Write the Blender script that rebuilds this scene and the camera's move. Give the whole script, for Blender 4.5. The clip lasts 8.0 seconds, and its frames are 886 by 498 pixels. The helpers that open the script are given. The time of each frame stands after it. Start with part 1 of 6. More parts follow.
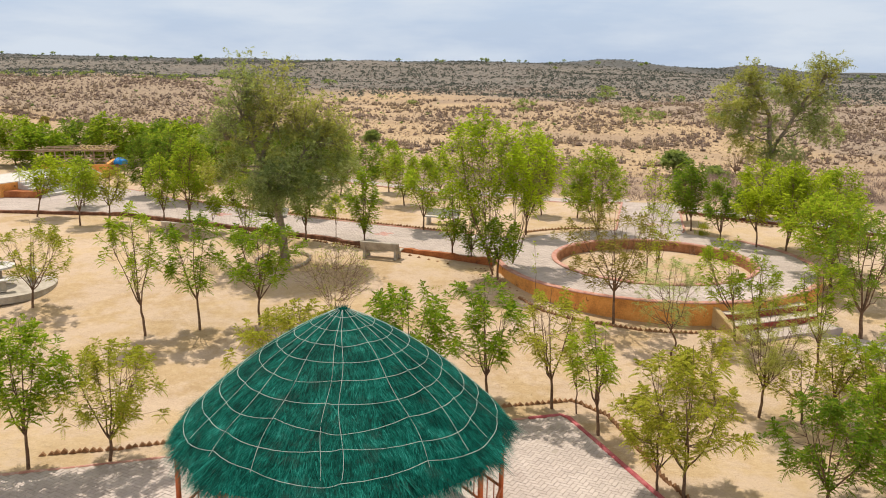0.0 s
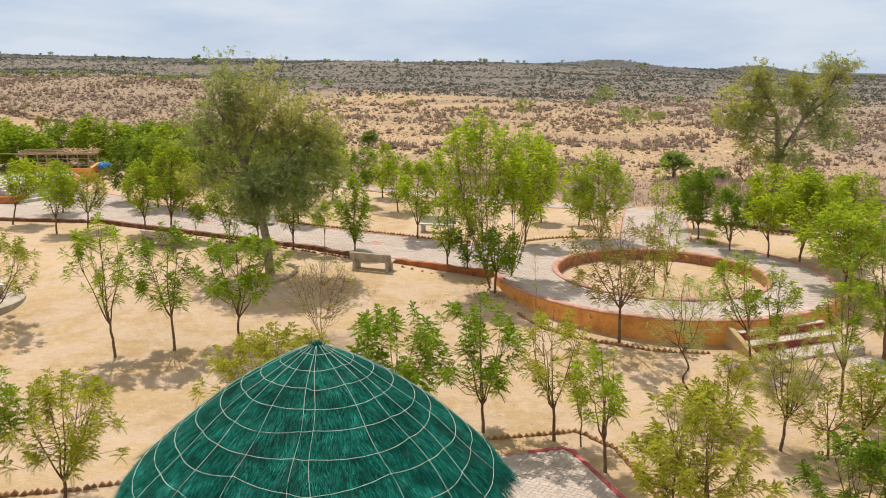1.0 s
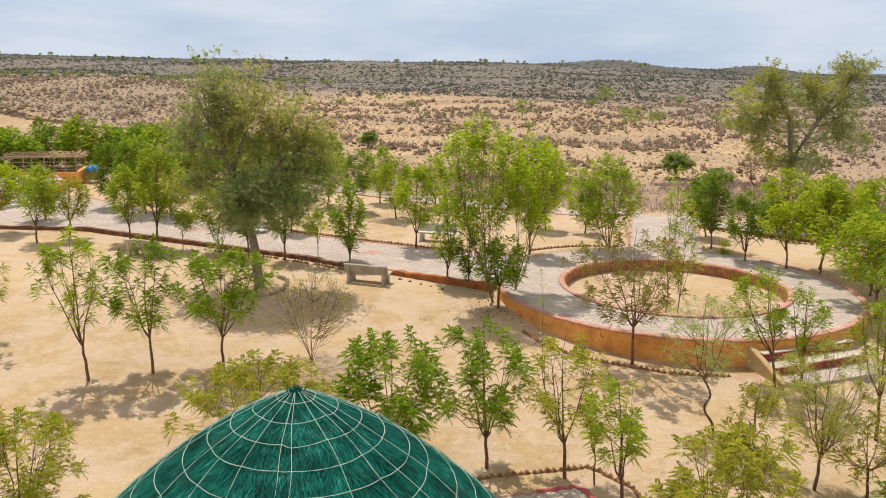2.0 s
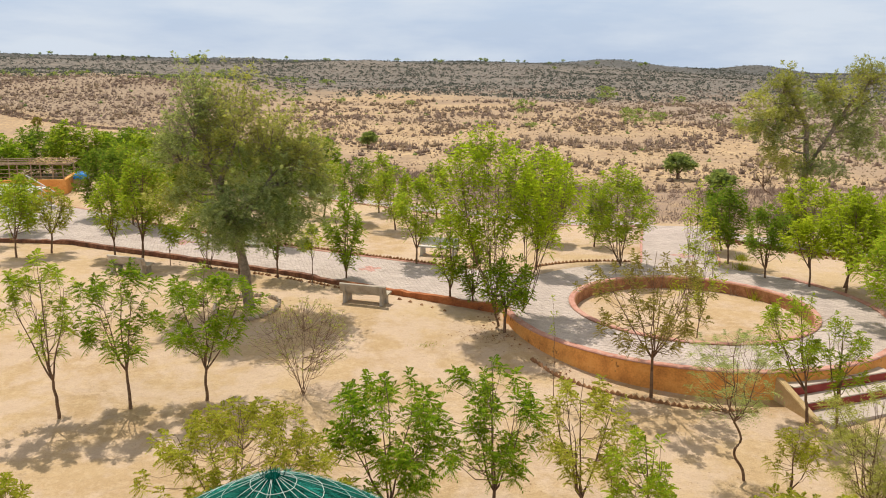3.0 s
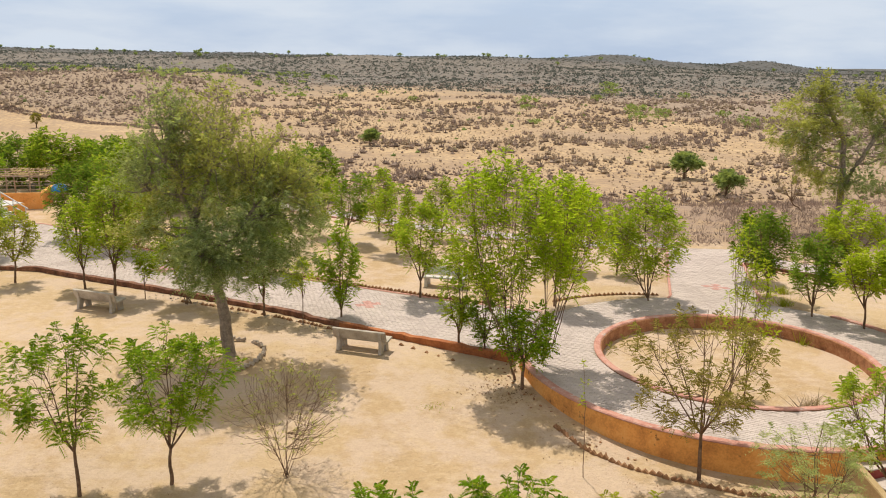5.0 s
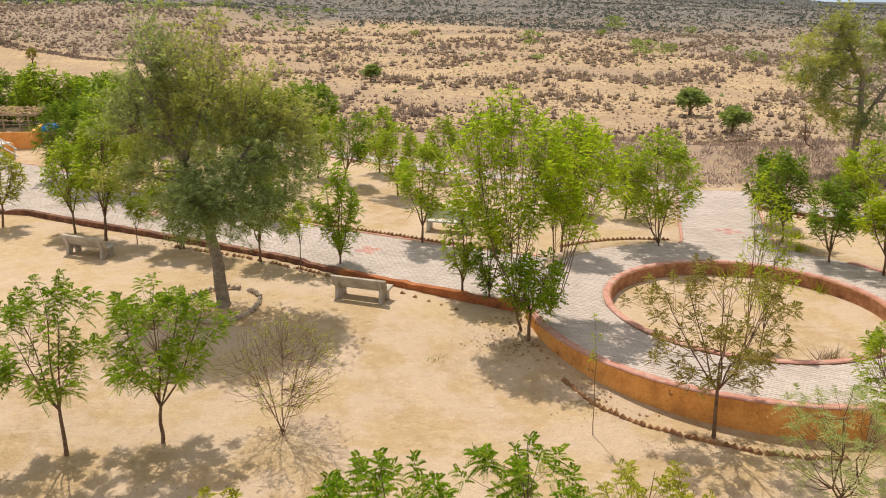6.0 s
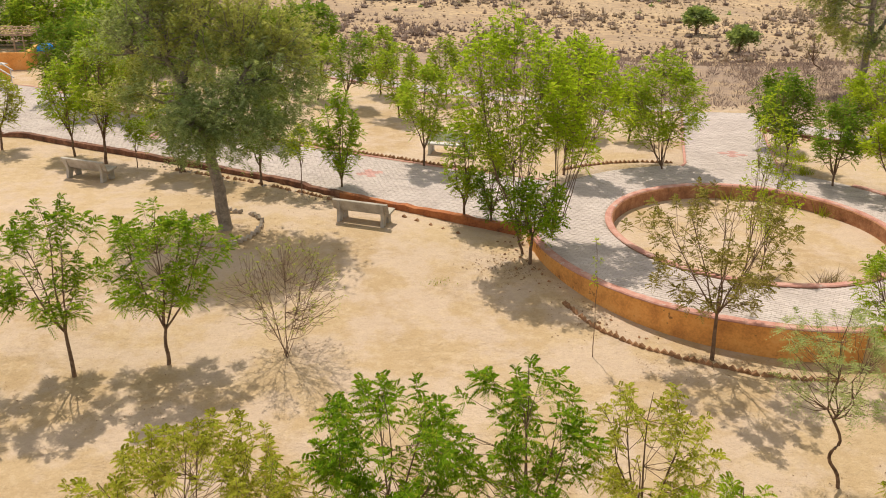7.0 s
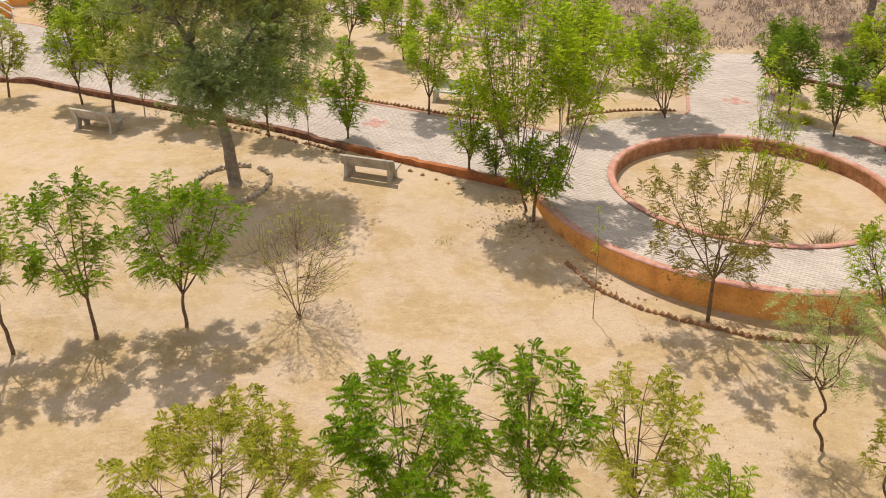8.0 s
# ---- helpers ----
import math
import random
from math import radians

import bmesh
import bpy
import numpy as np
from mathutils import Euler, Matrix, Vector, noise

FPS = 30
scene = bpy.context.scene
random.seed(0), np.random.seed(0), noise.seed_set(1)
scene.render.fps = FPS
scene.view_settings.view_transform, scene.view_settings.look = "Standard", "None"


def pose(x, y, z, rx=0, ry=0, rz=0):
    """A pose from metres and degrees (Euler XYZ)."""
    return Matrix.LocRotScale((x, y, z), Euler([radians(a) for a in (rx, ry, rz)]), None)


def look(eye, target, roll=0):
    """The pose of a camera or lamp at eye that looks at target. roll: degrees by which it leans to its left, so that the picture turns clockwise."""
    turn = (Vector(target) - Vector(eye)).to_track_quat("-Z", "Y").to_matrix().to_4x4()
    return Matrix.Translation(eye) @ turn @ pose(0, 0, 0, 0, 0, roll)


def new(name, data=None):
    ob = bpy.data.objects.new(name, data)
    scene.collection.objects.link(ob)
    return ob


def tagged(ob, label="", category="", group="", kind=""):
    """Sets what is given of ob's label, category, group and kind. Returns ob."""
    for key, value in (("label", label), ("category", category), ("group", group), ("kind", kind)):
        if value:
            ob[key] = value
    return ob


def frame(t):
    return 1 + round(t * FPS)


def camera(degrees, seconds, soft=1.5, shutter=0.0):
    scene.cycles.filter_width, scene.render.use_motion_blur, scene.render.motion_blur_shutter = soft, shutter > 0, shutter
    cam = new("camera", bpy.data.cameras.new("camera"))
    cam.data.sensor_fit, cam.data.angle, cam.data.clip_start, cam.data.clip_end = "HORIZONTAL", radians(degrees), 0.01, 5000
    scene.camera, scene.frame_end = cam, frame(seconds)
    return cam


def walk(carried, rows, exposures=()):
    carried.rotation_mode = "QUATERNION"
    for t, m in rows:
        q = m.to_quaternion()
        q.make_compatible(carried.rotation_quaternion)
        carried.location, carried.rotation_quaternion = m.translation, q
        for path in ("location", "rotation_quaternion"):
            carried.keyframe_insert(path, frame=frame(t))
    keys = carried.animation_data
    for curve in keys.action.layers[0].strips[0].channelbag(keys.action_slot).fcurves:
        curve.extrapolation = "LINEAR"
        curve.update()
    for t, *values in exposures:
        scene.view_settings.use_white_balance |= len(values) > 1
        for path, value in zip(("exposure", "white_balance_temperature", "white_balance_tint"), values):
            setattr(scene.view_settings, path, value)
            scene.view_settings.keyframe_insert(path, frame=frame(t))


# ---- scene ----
# ---- camera ----
cam = camera(54.0, 8.0, 1.0)
ROWS = [
    (0.0, 0.155, -0.187, 9.777, 0.31, -12.40, 0.77),
    (0.5, 0.260, 0.943, 9.770, 0.24, -12.39, 0.78),
    (1.0, 0.314, 2.107, 9.755, 0.21, -12.37, 0.79),
    (1.5, 0.330, 3.203, 9.715, 0.21, -12.34, 0.81),
    (3.0, 0.205, 6.656, 9.990, 0.22, -12.41, 0.82),
    (3.5, 0.159, 7.795, 10.225, 0.25, -12.40, 0.86),
    (4.0, 0.089, 8.906, 10.469, 0.29, -12.41, 0.87),
    (4.8, -0.020, 10.650, 10.580, 0.34, -12.55, 0.93),
    (5.3, -0.061, 11.600, 10.560, 0.38, -13.44, 0.98),
    (5.5, -0.086, 11.979, 10.520, 0.39, -14.22, 0.98),
    (6.0, -0.076, 12.381, 10.507, 0.43, -16.87, 0.92),
    (6.5, -0.041, 12.471, 10.507, 0.47, -19.53, 0.91),
    (7.0, -0.080, 12.430, 10.533, 0.46, -21.99, 0.92),
    (7.5, -0.179, 12.385, 10.889, 0.47, -24.71, 0.93),
    (8.0, -0.213, 12.333, 11.936, 0.50, -27.49, 0.92),
]
walk(cam, [(t, pose(x, y, z, 90 + pitch, 0, yaw) @ pose(0, 0, 0, 0, 0, roll)) for t, x, y, z, yaw, pitch, roll in ROWS],
     exposures=[(0.0, 0.20), (8.0, 0.20)])

# ---- sky and sun ----
SUN_ELEV, SUN_FROM = 64.0, (-0.38, 0.925)      # height in degrees, and the way towards it on the plan
sun = new("sun", bpy.data.lights.new("sun", "SUN"))
sun.data.energy, sun.data.angle, sun.data.color = 3.6, radians(0.6), (1.0, 0.93, 0.81)
sun_dir = Vector((SUN_FROM[0] * math.cos(radians(SUN_ELEV)), SUN_FROM[1] * math.cos(radians(SUN_ELEV)), math.sin(radians(SUN_ELEV))))
sun.matrix_world = look(sun_dir * 100, (0, 0, 0))

world = bpy.data.worlds.new("sky")
scene.world = world
world.use_nodes = True
wn, wl = world.node_tree.nodes, world.node_tree.links
wn.clear()
sky = wn.new("ShaderNodeTexSky")
sky.sky_type, sky.sun_disc = "NISHITA", False
sky.sun_elevation, sky.sun_rotation = radians(SUN_ELEV), math.atan2(SUN_FROM[0], SUN_FROM[1])
sky.air_density, sky.dust_density, sky.altitude = 1.0, 1.6, 50
bg_sky, bg_cloud, mix_w, out_w = wn.new("ShaderNodeBackground"), wn.new("ShaderNodeBackground"), wn.new("ShaderNodeMixShader"), wn.new("ShaderNodeOutputWorld")
bg_sky.inputs[1].default_value = 0.085
bg_cloud.inputs[1].default_value = 0.76
w_tint = wn.new("ShaderNodeValToRGB")
w_tint.color_ramp.elements[0].position, w_tint.color_ramp.elements[1].position = 0.40, 0.62
w_tint.color_ramp.elements[0].color, w_tint.color_ramp.elements[1].color = (0.60, 0.73, 0.94, 1), (0.77, 0.85, 0.96, 1)
w_co, w_map, w_noise, w_ramp = wn.new("ShaderNodeTexCoord"), wn.new("ShaderNodeMapping"), wn.new("ShaderNodeTexNoise"), wn.new("ShaderNodeValToRGB")
w_map.inputs["Scale"].default_value = (1.5, 1.5, 7.0)
w_noise.inputs["Scale"].default_value, w_noise.inputs["Detail"].default_value, w_noise.inputs["Roughness"].default_value = 2.6, 7.0, 0.55
w_ramp.color_ramp.elements[0].position, w_ramp.color_ramp.elements[1].position = 0.36, 0.66
w_ramp.color_ramp.elements[0].color, w_ramp.color_ramp.elements[1].color = (0.86, 0.86, 0.86, 1), (1.0, 1.0, 1.0, 1)
wl.new(w_co.outputs["Generated"], w_map.inputs[0])
wl.new(w_map.outputs[0], w_noise.inputs["Vector"])
wl.new(w_noise.outputs["Fac"], w_ramp.inputs[0])
wl.new(w_noise.outputs["Fac"], w_tint.inputs[0])
w_sep, w_up, w_mix = wn.new("ShaderNodeSeparateXYZ"), wn.new("ShaderNodeMapRange"), wn.new("ShaderNodeMix")
w_mix.data_type = "RGBA"
w_up.inputs["From Min"].default_value, w_up.inputs["From Max"].default_value = 0.12, 0.60
w_mix.inputs[7].default_value = (0.81, 0.79, 0.76, 1)      # dusty haze high up
wl.new(w_co.outputs["Generated"], w_sep.inputs[0])
wl.new(w_sep.outputs["Z"], w_up.inputs["Value"])
wl.new(w_up.outputs[0], w_mix.inputs[0])
wl.new(w_tint.outputs[0], w_mix.inputs[6])
wl.new(w_mix.outputs[2], bg_cloud.inputs[0])
wl.new(w_ramp.outputs[0], mix_w.inputs[0])
wl.new(sky.outputs[0], bg_sky.inputs[0])
wl.new(bg_sky.outputs[0], mix_w.inputs[1])
wl.new(bg_cloud.outputs[0], mix_w.inputs[2])
wl.new(mix_w.outputs[0], out_w.inputs[0])


# ---- materials ----
def base_material(name):
    m = bpy.data.materials.new(name)
    m.use_nodes = True
    return m, m.node_tree.nodes, m.node_tree.links, m.node_tree.nodes["Principled BSDF"]


def noise_node(nodes, links, scale, detail=5.0, rough=0.55, vector=None):
    n = nodes.new("ShaderNodeTexNoise")
    n.inputs["Scale"].default_value, n.inputs["Detail"].default_value, n.inputs["Roughness"].default_value = scale, detail, rough
    if vector is not None:
        links.new(vector, n.inputs["Vector"])
    return n.outputs["Fac"]


def ramp(nodes, links, fac, stops):
    r = nodes.new("ShaderNodeValToRGB")
    while len(r.color_ramp.elements) < len(stops):
        r.color_ramp.elements.new(0.5)
    for e, (p, c) in zip(r.color_ramp.elements, stops):
        e.position, e.color = p, (*c, 1) if len(c) == 3 else c
    links.new(fac, r.inputs[0])
    return r.outputs[0]


def mixed(nodes, links, fac, a, b, mode="MIX"):
    n = nodes.new("ShaderNodeMix")
    n.data_type, n.blend_type, n.clamp_factor = "RGBA", mode, True
    for socket, value in ((n.inputs[0], fac), (n.inputs[6], a), (n.inputs[7], b)):
        if isinstance(value, bpy.types.NodeSocket):
            links.new(value, socket)
        elif isinstance(value, tuple):
            socket.default_value = (*value, 1)
        else:
            socket.default_value = value
    return n.outputs[2]


def maths(nodes, links, op, a, b=0.0, clamp=False):
    n = nodes.new("ShaderNodeMath")
    n.operation, n.use_clamp = op, clamp
    for socket, value in zip(n.inputs, (a, b)):
        if isinstance(value, bpy.types.NodeSocket):
            links.new(value, socket)
        else:
            socket.default_value = value
    return n.outputs[0]


def add_bump(nodes, links, shader, height, strength, distance):
    b = nodes.new("ShaderNodeBump")
    b.inputs["Strength"].default_value, b.inputs["Distance"].default_value = strength, distance
    links.new(height, b.inputs["Height"])
    links.new(b.outputs[0], shader.inputs["Normal"])


def where(nodes):
    return nodes.new("ShaderNodeNewGeometry").outputs["Position"]


def worn(name, dark, mid, light, scale=3.0, fine=40.0, rough=0.85, bump=0.3, depth=0.01, vary=0.0, chips=None):
    """A mineral or painted surface with stains and grain."""
    m, n, l, s = base_material(name)
    p = where(n)
    big, small = noise_node(n, l, scale, 6, 0.6, p), noise_node(n, l, fine, 3, 0.6, p)
    f = maths(n, l, "ADD", maths(n, l, "MULTIPLY", big, 0.68), maths(n, l, "MULTIPLY", small, 0.32))
    c = ramp(n, l, f, [(0.32, dark), (0.5, mid), (0.68, light)])
    if vary:
        o = n.new("ShaderNodeObjectInfo").outputs["Random"]
        g = n.new("ShaderNodeNewGeometry").outputs["Random Per Island"]
        r = maths(n, l, "FRACT", maths(n, l, "ADD", o, g))
        c = mixed(n, l, vary, c, ramp(n, l, r, [(0.0, tuple(v * 0.55 for v in dark)), (1.0, tuple(min(1, v * 1.25) for v in light))]))
    if chips is not None:
        # plaster gone or blackened in ragged spots
        gone = noise_node(n, l, 1.9, 8, 0.68, p)
        c = mixed(n, l, maths(n, l, "MULTIPLY", ramp(n, l, gone, [(0.615, (0, 0, 0)), (0.65, (1, 1, 1))]), 0.8), c, chips)
    l.new(c, s.inputs["Base Color"])
    s.inputs["Roughness"].default_value = rough
    s.inputs["Specular IOR Level"].default_value = 0.3
    add_bump(n, l, s, small, bump, depth)
    return m


def leaf_material(name, dark, mid, light, through_light=0.35, young=None):
    """Leaves that let some light through, each a shade of its own."""
    m, n, l, s = base_material(name)
    g = n.new("ShaderNodeNewGeometry").outputs["Random Per Island"]
    o = n.new("ShaderNodeObjectInfo").outputs["Random"]
    patch = noise_node(n, l, 1.3, 3, 0.5, where(n))
    f = maths(n, l, "ADD", maths(n, l, "MULTIPLY", g, 0.42), maths(n, l, "ADD", maths(n, l, "MULTIPLY", patch, 0.5), maths(n, l, "MULTIPLY", o, 0.14)))
    c = ramp(n, l, f, [(0.26, tuple(v * 0.7 for v in dark)), (0.52, mid), (0.82, light)])
    if young is not None:
        c = mixed(n, l, ramp(n, l, g, [(0.90, (0, 0, 0)), (0.93, (0.8, 0.8, 0.8))]), c, young)
    l.new(c, s.inputs["Base Color"])
    s.inputs["Roughness"].default_value = 0.65
    s.inputs["Specular IOR Level"].default_value = 0.05
    t, mx = n.new("ShaderNodeBsdfTranslucent"), n.new("ShaderNodeMixShader")
    l.new(mixed(n, l, 0.5, c, (0.42, 0.47, 0.05), "MIX") if through_light > 0.3 else c, t.inputs[0])
    mx.inputs[0].default_value = through_light
    l.new(s.outputs[0], mx.inputs[1])
    l.new(t.outputs[0], mx.inputs[2])
    l.new(mx.outputs[0], n["Material Output"].inputs[0])
    return m


def ground_material():
    """Pale raked sand near by; farther out, sand under thin dry growth, and darker scrub on the hills, greyed as by
    haze.
    """
    m, n, l, s = base_material("sand")
    p = where(n)
    sep = n.new("ShaderNodeSeparateXYZ")
    l.new(p, sep.inputs[0])
    broad, mid, fine = noise_node(n, l, 0.16, 5, 0.55, p), noise_node(n, l, 0.9, 6, 0.65, p), noise_node(n, l, 14.0, 4, 0.7, p)
    sand = ramp(n, l, broad, [(0.38, (0.452, 0.312, 0.172)), (0.5, (0.495, 0.350, 0.198)), (0.62, (0.55, 0.402, 0.245))])
    # trodden, paler and pinker crust in ragged patches
    crust = noise_node(n, l, 0.62, 9, 0.66, p)
    sand = mixed(n, l, maths(n, l, "MULTIPLY", ramp(n, l, crust, [(0.44, (0, 0, 0)), (0.565, (1, 1, 1))]), 0.70), sand, (0.575, 0.440, 0.345))
    scuffed = noise_node(n, l, 3.1, 6, 0.7, p)
    sand = mixed(n, l, maths(n, l, "MULTIPLY", ramp(n, l, scuffed, [(0.50, (0, 0, 0)), (0.60, (1, 1, 1))]), 0.30), sand, (0.66, 0.505, 0.345))
    sand = mixed(n, l, maths(n, l, "MULTIPLY", ramp(n, l, scuffed, [(0.34, (1, 1, 1)), (0.43, (0, 0, 0))]), 0.26), sand, (0.43, 0.29, 0.16))
    sand = mixed(n, l, 0.15, sand, ramp(n, l, fine, [(0.32, (0.26, 0.165, 0.09)), (0.68, (0.68, 0.50, 0.31))]))
    # thin broken creases left by feet and rakes, groove shade darkened into the colour
    stretch = n.new("ShaderNodeMapping")
    stretch.inputs["Rotation"].default_value, stretch.inputs["Scale"].default_value = (0, 0, 0.45), (0.75, 2.1, 1.0)
    l.new(p, stretch.inputs[0])
    wander = noise_node(n, l, 1.15, 7, 0.62, stretch.outputs[0])
    crease = maths(n, l, "SUBTRACT", 1.0, maths(n, l, "DIVIDE", maths(n, l, "ABSOLUTE", maths(n, l, "SUBTRACT", wander, 0.5)), 0.012, True))
    crease = maths(n, l, "MULTIPLY", crease, ramp(n, l, noise_node(n, l, 0.5, 3, 0.5, p), [(0.44, (0, 0, 0)), (0.58, (1, 1, 1))]))
    sand = mixed(n, l, maths(n, l, "MULTIPLY", crease, 0.20), sand, (0.36, 0.24, 0.14))
    # leaf litter and small stones
    litter = noise_node(n, l, 34.0, 2, 0.5, p)
    sand = mixed(n, l, maths(n, l, "MULTIPLY", ramp(n, l, litter, [(0.66, (0, 0, 0)), (0.72, (1, 1, 1))]), 0.45), sand, (0.17, 0.10, 0.05))
    # the desert outside
    d_broad, d_mid, d_fine = noise_node(n, l, 0.012, 5, 0.6, p), noise_node(n, l, 0.055, 6, 0.65, p), noise_node(n, l, 0.45, 5, 0.7, p)
    desert = ramp(n, l, d_mid, [(0.3, (0.38, 0.255, 0.14)), (0.5, (0.495, 0.345, 0.195)), (0.7, (0.58, 0.42, 0.24))])
    desert = mixed(n, l, maths(n, l, "MULTIPLY", ramp(n, l, d_fine, [(0.42, (0, 0, 0)), (0.58, (1, 1, 1))]), 0.78), desert, (0.265, 0.188, 0.130))
    desert = mixed(n, l, maths(n, l, "MULTIPLY", ramp(n, l, d_broad, [(0.44, (0, 0, 0)), (0.62, (1, 1, 1))]), 0.7), desert, (0.31, 0.222, 0.155))
    # hill tones pulled towards blue-grey: distance haze mixed into the colour
    scrub = ramp(n, l, d_mid, [(0.40, (0.128, 0.120, 0.110)), (0.52, (0.172, 0.153, 0.135)), (0.64, (0.26, 0.215, 0.175))])
    scrub = mixed(n, l, 0.4, scrub, ramp(n, l, noise_node(n, l, 0.13, 4, 0.6, p), [(0.44, (0.105, 0.098, 0.086)), (0.62, (0.25, 0.20, 0.155))]))
    far = maths(n, l, "DIVIDE", maths(n, l, "SUBTRACT", maths(n, l, "ADD", sep.outputs[1], maths(n, l, "MULTIPLY", d_broad, 500.0)), 1060.0), 300.0, True)
    east = maths(n, l, "MULTIPLY", maths(n, l, "MINIMUM", maths(n, l, "MAXIMUM", maths(n, l, "DIVIDE", sep.outputs[0], sep.outputs[1]), 0.0), 0.45), 1250.0)
    belt = maths(n, l, "DIVIDE", maths(n, l, "SUBTRACT", maths(n, l, "ADD", maths(n, l, "ADD", sep.outputs[1], east), maths(n, l, "MULTIPLY", d_mid, 260.0)), 1040.0), 70.0, True)
    heath = ramp(n, l, d_fine, [(0.38, (0.165, 0.128, 0.102)), (0.5, (0.27, 0.205, 0.155)), (0.64, (0.42, 0.315, 0.225))])
    desert = mixed(n, l, maths(n, l, "MULTIPLY", belt, 0.9), desert, heath)
    # farthest slopes darker with growth, their bluish cast painted for haze
    last = maths(n, l, "DIVIDE", maths(n, l, "SUBTRACT", sep.outputs[1], 1780.0), 220.0, True)
    scrub = mixed(n, l, maths(n, l, "MULTIPLY", last, 0.75), scrub, ramp(n, l, d_fine, [(0.4, (0.045, 0.055, 0.060)), (0.66, (0.095, 0.098, 0.098))]))
    desert = mixed(n, l, maths(n, l, "MULTIPLY", far, 0.93), desert, scrub)
    # the brown ridge on the west carries dry growth
    ridge = maths(n, l, "MULTIPLY", maths(n, l, "DIVIDE", maths(n, l, "SUBTRACT", maths(n, l, "SUBTRACT", -135.0, sep.outputs[0]), 0.0), 60.0, True), maths(n, l, "DIVIDE", maths(n, l, "SUBTRACT", maths(n, l, "ADD", sep.outputs[1], maths(n, l, "MULTIPLY", sep.outputs[0], 0.65)), 352.0), 18.0, True))
    brown = ramp(n, l, d_fine, [(0.36, (0.185, 0.136, 0.098)), (0.5, (0.285, 0.212, 0.152)), (0.64, (0.39, 0.295, 0.205))])
    desert = mixed(n, l, maths(n, l, "MULTIPLY", ridge, maths(n, l, "SUBTRACT", 0.9, far, True)), desert, brown)
    strewn = maths(n, l, "MULTIPLY", maths(n, l, "DIVIDE", maths(n, l, "SUBTRACT", 112.0, sep.outputs[1]), 45.0, True), ramp(n, l, mid, [(0.36, (0.25, 0.25, 0.25)), (0.56, (0.95, 0.95, 0.95))]))
    desert = mixed(n, l, strewn, desert, (0.315, 0.225, 0.165))
    out = maths(n, l, "DIVIDE", maths(n, l, "SUBTRACT", maths(n, l, "ADD", sep.outputs[1], maths(n, l, "ADD", maths(n, l, "MULTIPLY", sep.outputs[0], 0.35), maths(n, l, "MULTIPLY", mid, 4.0))), 62.0), 3.0, True)
    l.new(mixed(n, l, out, sand, desert), s.inputs["Base Color"])
    s.inputs["Roughness"].default_value = 0.95
    s.inputs["Specular IOR Level"].default_value = 0.15
    h = maths(n, l, "ADD", maths(n, l, "MULTIPLY", noise_node(n, l, 2.4, 7, 0.75, p), 1.0), maths(n, l, "ADD", maths(n, l, "MULTIPLY", fine, 0.13), maths(n, l, "MULTIPLY", maths(n, l, "SUBTRACT", scuffed, maths(n, l, "MULTIPLY", crease, 0.40)), 0.16)))
    add_bump(n, l, s, h, 0.9, 0.100)
    return m


def thatch_material():
    """Straw dyed deep green, blotched dark and bright, with pale worn ends."""
    m, n, l, s = base_material("green dyed straw")
    p = where(n)
    g = n.new("ShaderNodeNewGeometry").outputs["Random Per Island"]
    blotch, patch = noise_node(n, l, 1.5, 5, 0.65, p), noise_node(n, l, 6.5, 5, 0.7, p)
    f = maths(n, l, "ADD", maths(n, l, "MULTIPLY", g, 0.30), maths(n, l, "ADD", maths(n, l, "MULTIPLY", blotch, 0.55), maths(n, l, "MULTIPLY", patch, 0.50)))
    c = ramp(n, l, f, [(0.38, (0.0005, 0.010, 0.008)), (0.60, (0.0012, 0.076, 0.056)), (0.78, (0.006, 0.205, 0.150)), (0.95, (0.06, 0.44, 0.36))])
    # faded and dusty in places
    dusty = ramp(n, l, noise_node(n, l, 2.3, 6, 0.7, p), [(0.54, (0, 0, 0)), (0.68, (1, 1, 1))])
    c = mixed(n, l, maths(n, l, "MULTIPLY", dusty, 0.45), c, (0.055, 0.105, 0.085))
    l.new(c, s.inputs["Base Color"])
    s.inputs["Roughness"].default_value = 0.7
    s.inputs["Specular IOR Level"].default_value = 0.12
    add_bump(n, l, s, noise_node(n, l, 40, 3, 0.6, p), 0.5, 0.02)
    t, mx = n.new("ShaderNodeBsdfTranslucent"), n.new("ShaderNodeMixShader")
    l.new(c, t.inputs[0])
    mx.inputs[0].default_value = 0.14
    l.new(s.outputs[0], mx.inputs[1])
    l.new(t.outputs[0], mx.inputs[2])
    l.new(mx.outputs[0], n["Material Output"].inputs[0])
    return m


SAND = ground_material()
PAVER = worn("paver", (0.395, 0.322, 0.282), (0.490, 0.406, 0.360), (0.57, 0.485, 0.435), 0.8, 30, 0.85, 0.3, 0.004, 0.14)
PAVER_RED = worn("red paver", (0.40, 0.20, 0.165), (0.50, 0.27, 0.225), (0.56, 0.34, 0.29), 1.5, 30, 0.85, 0.3, 0.006, 0.25)
JOINT = worn("joint sand", (0.29, 0.24, 0.195), (0.36, 0.30, 0.25), (0.43, 0.365, 0.305), 3, 40)
ORANGE = worn("orange plaster", (0.48, 0.195, 0.055), (0.78, 0.355, 0.092), (0.85, 0.46, 0.165), 1.3, 16, 0.8, 0.4, 0.012, chips=(0.17, 0.080, 0.035))
# red oxide, taken darker to hold the shade of the path kerb's near face
KERB = worn("red oxide kerb darkened for shade", (0.070, 0.034, 0.022), (0.175, 0.075, 0.043), (0.35, 0.175, 0.10), 2.6, 14, 0.85, 0.5, 0.015)
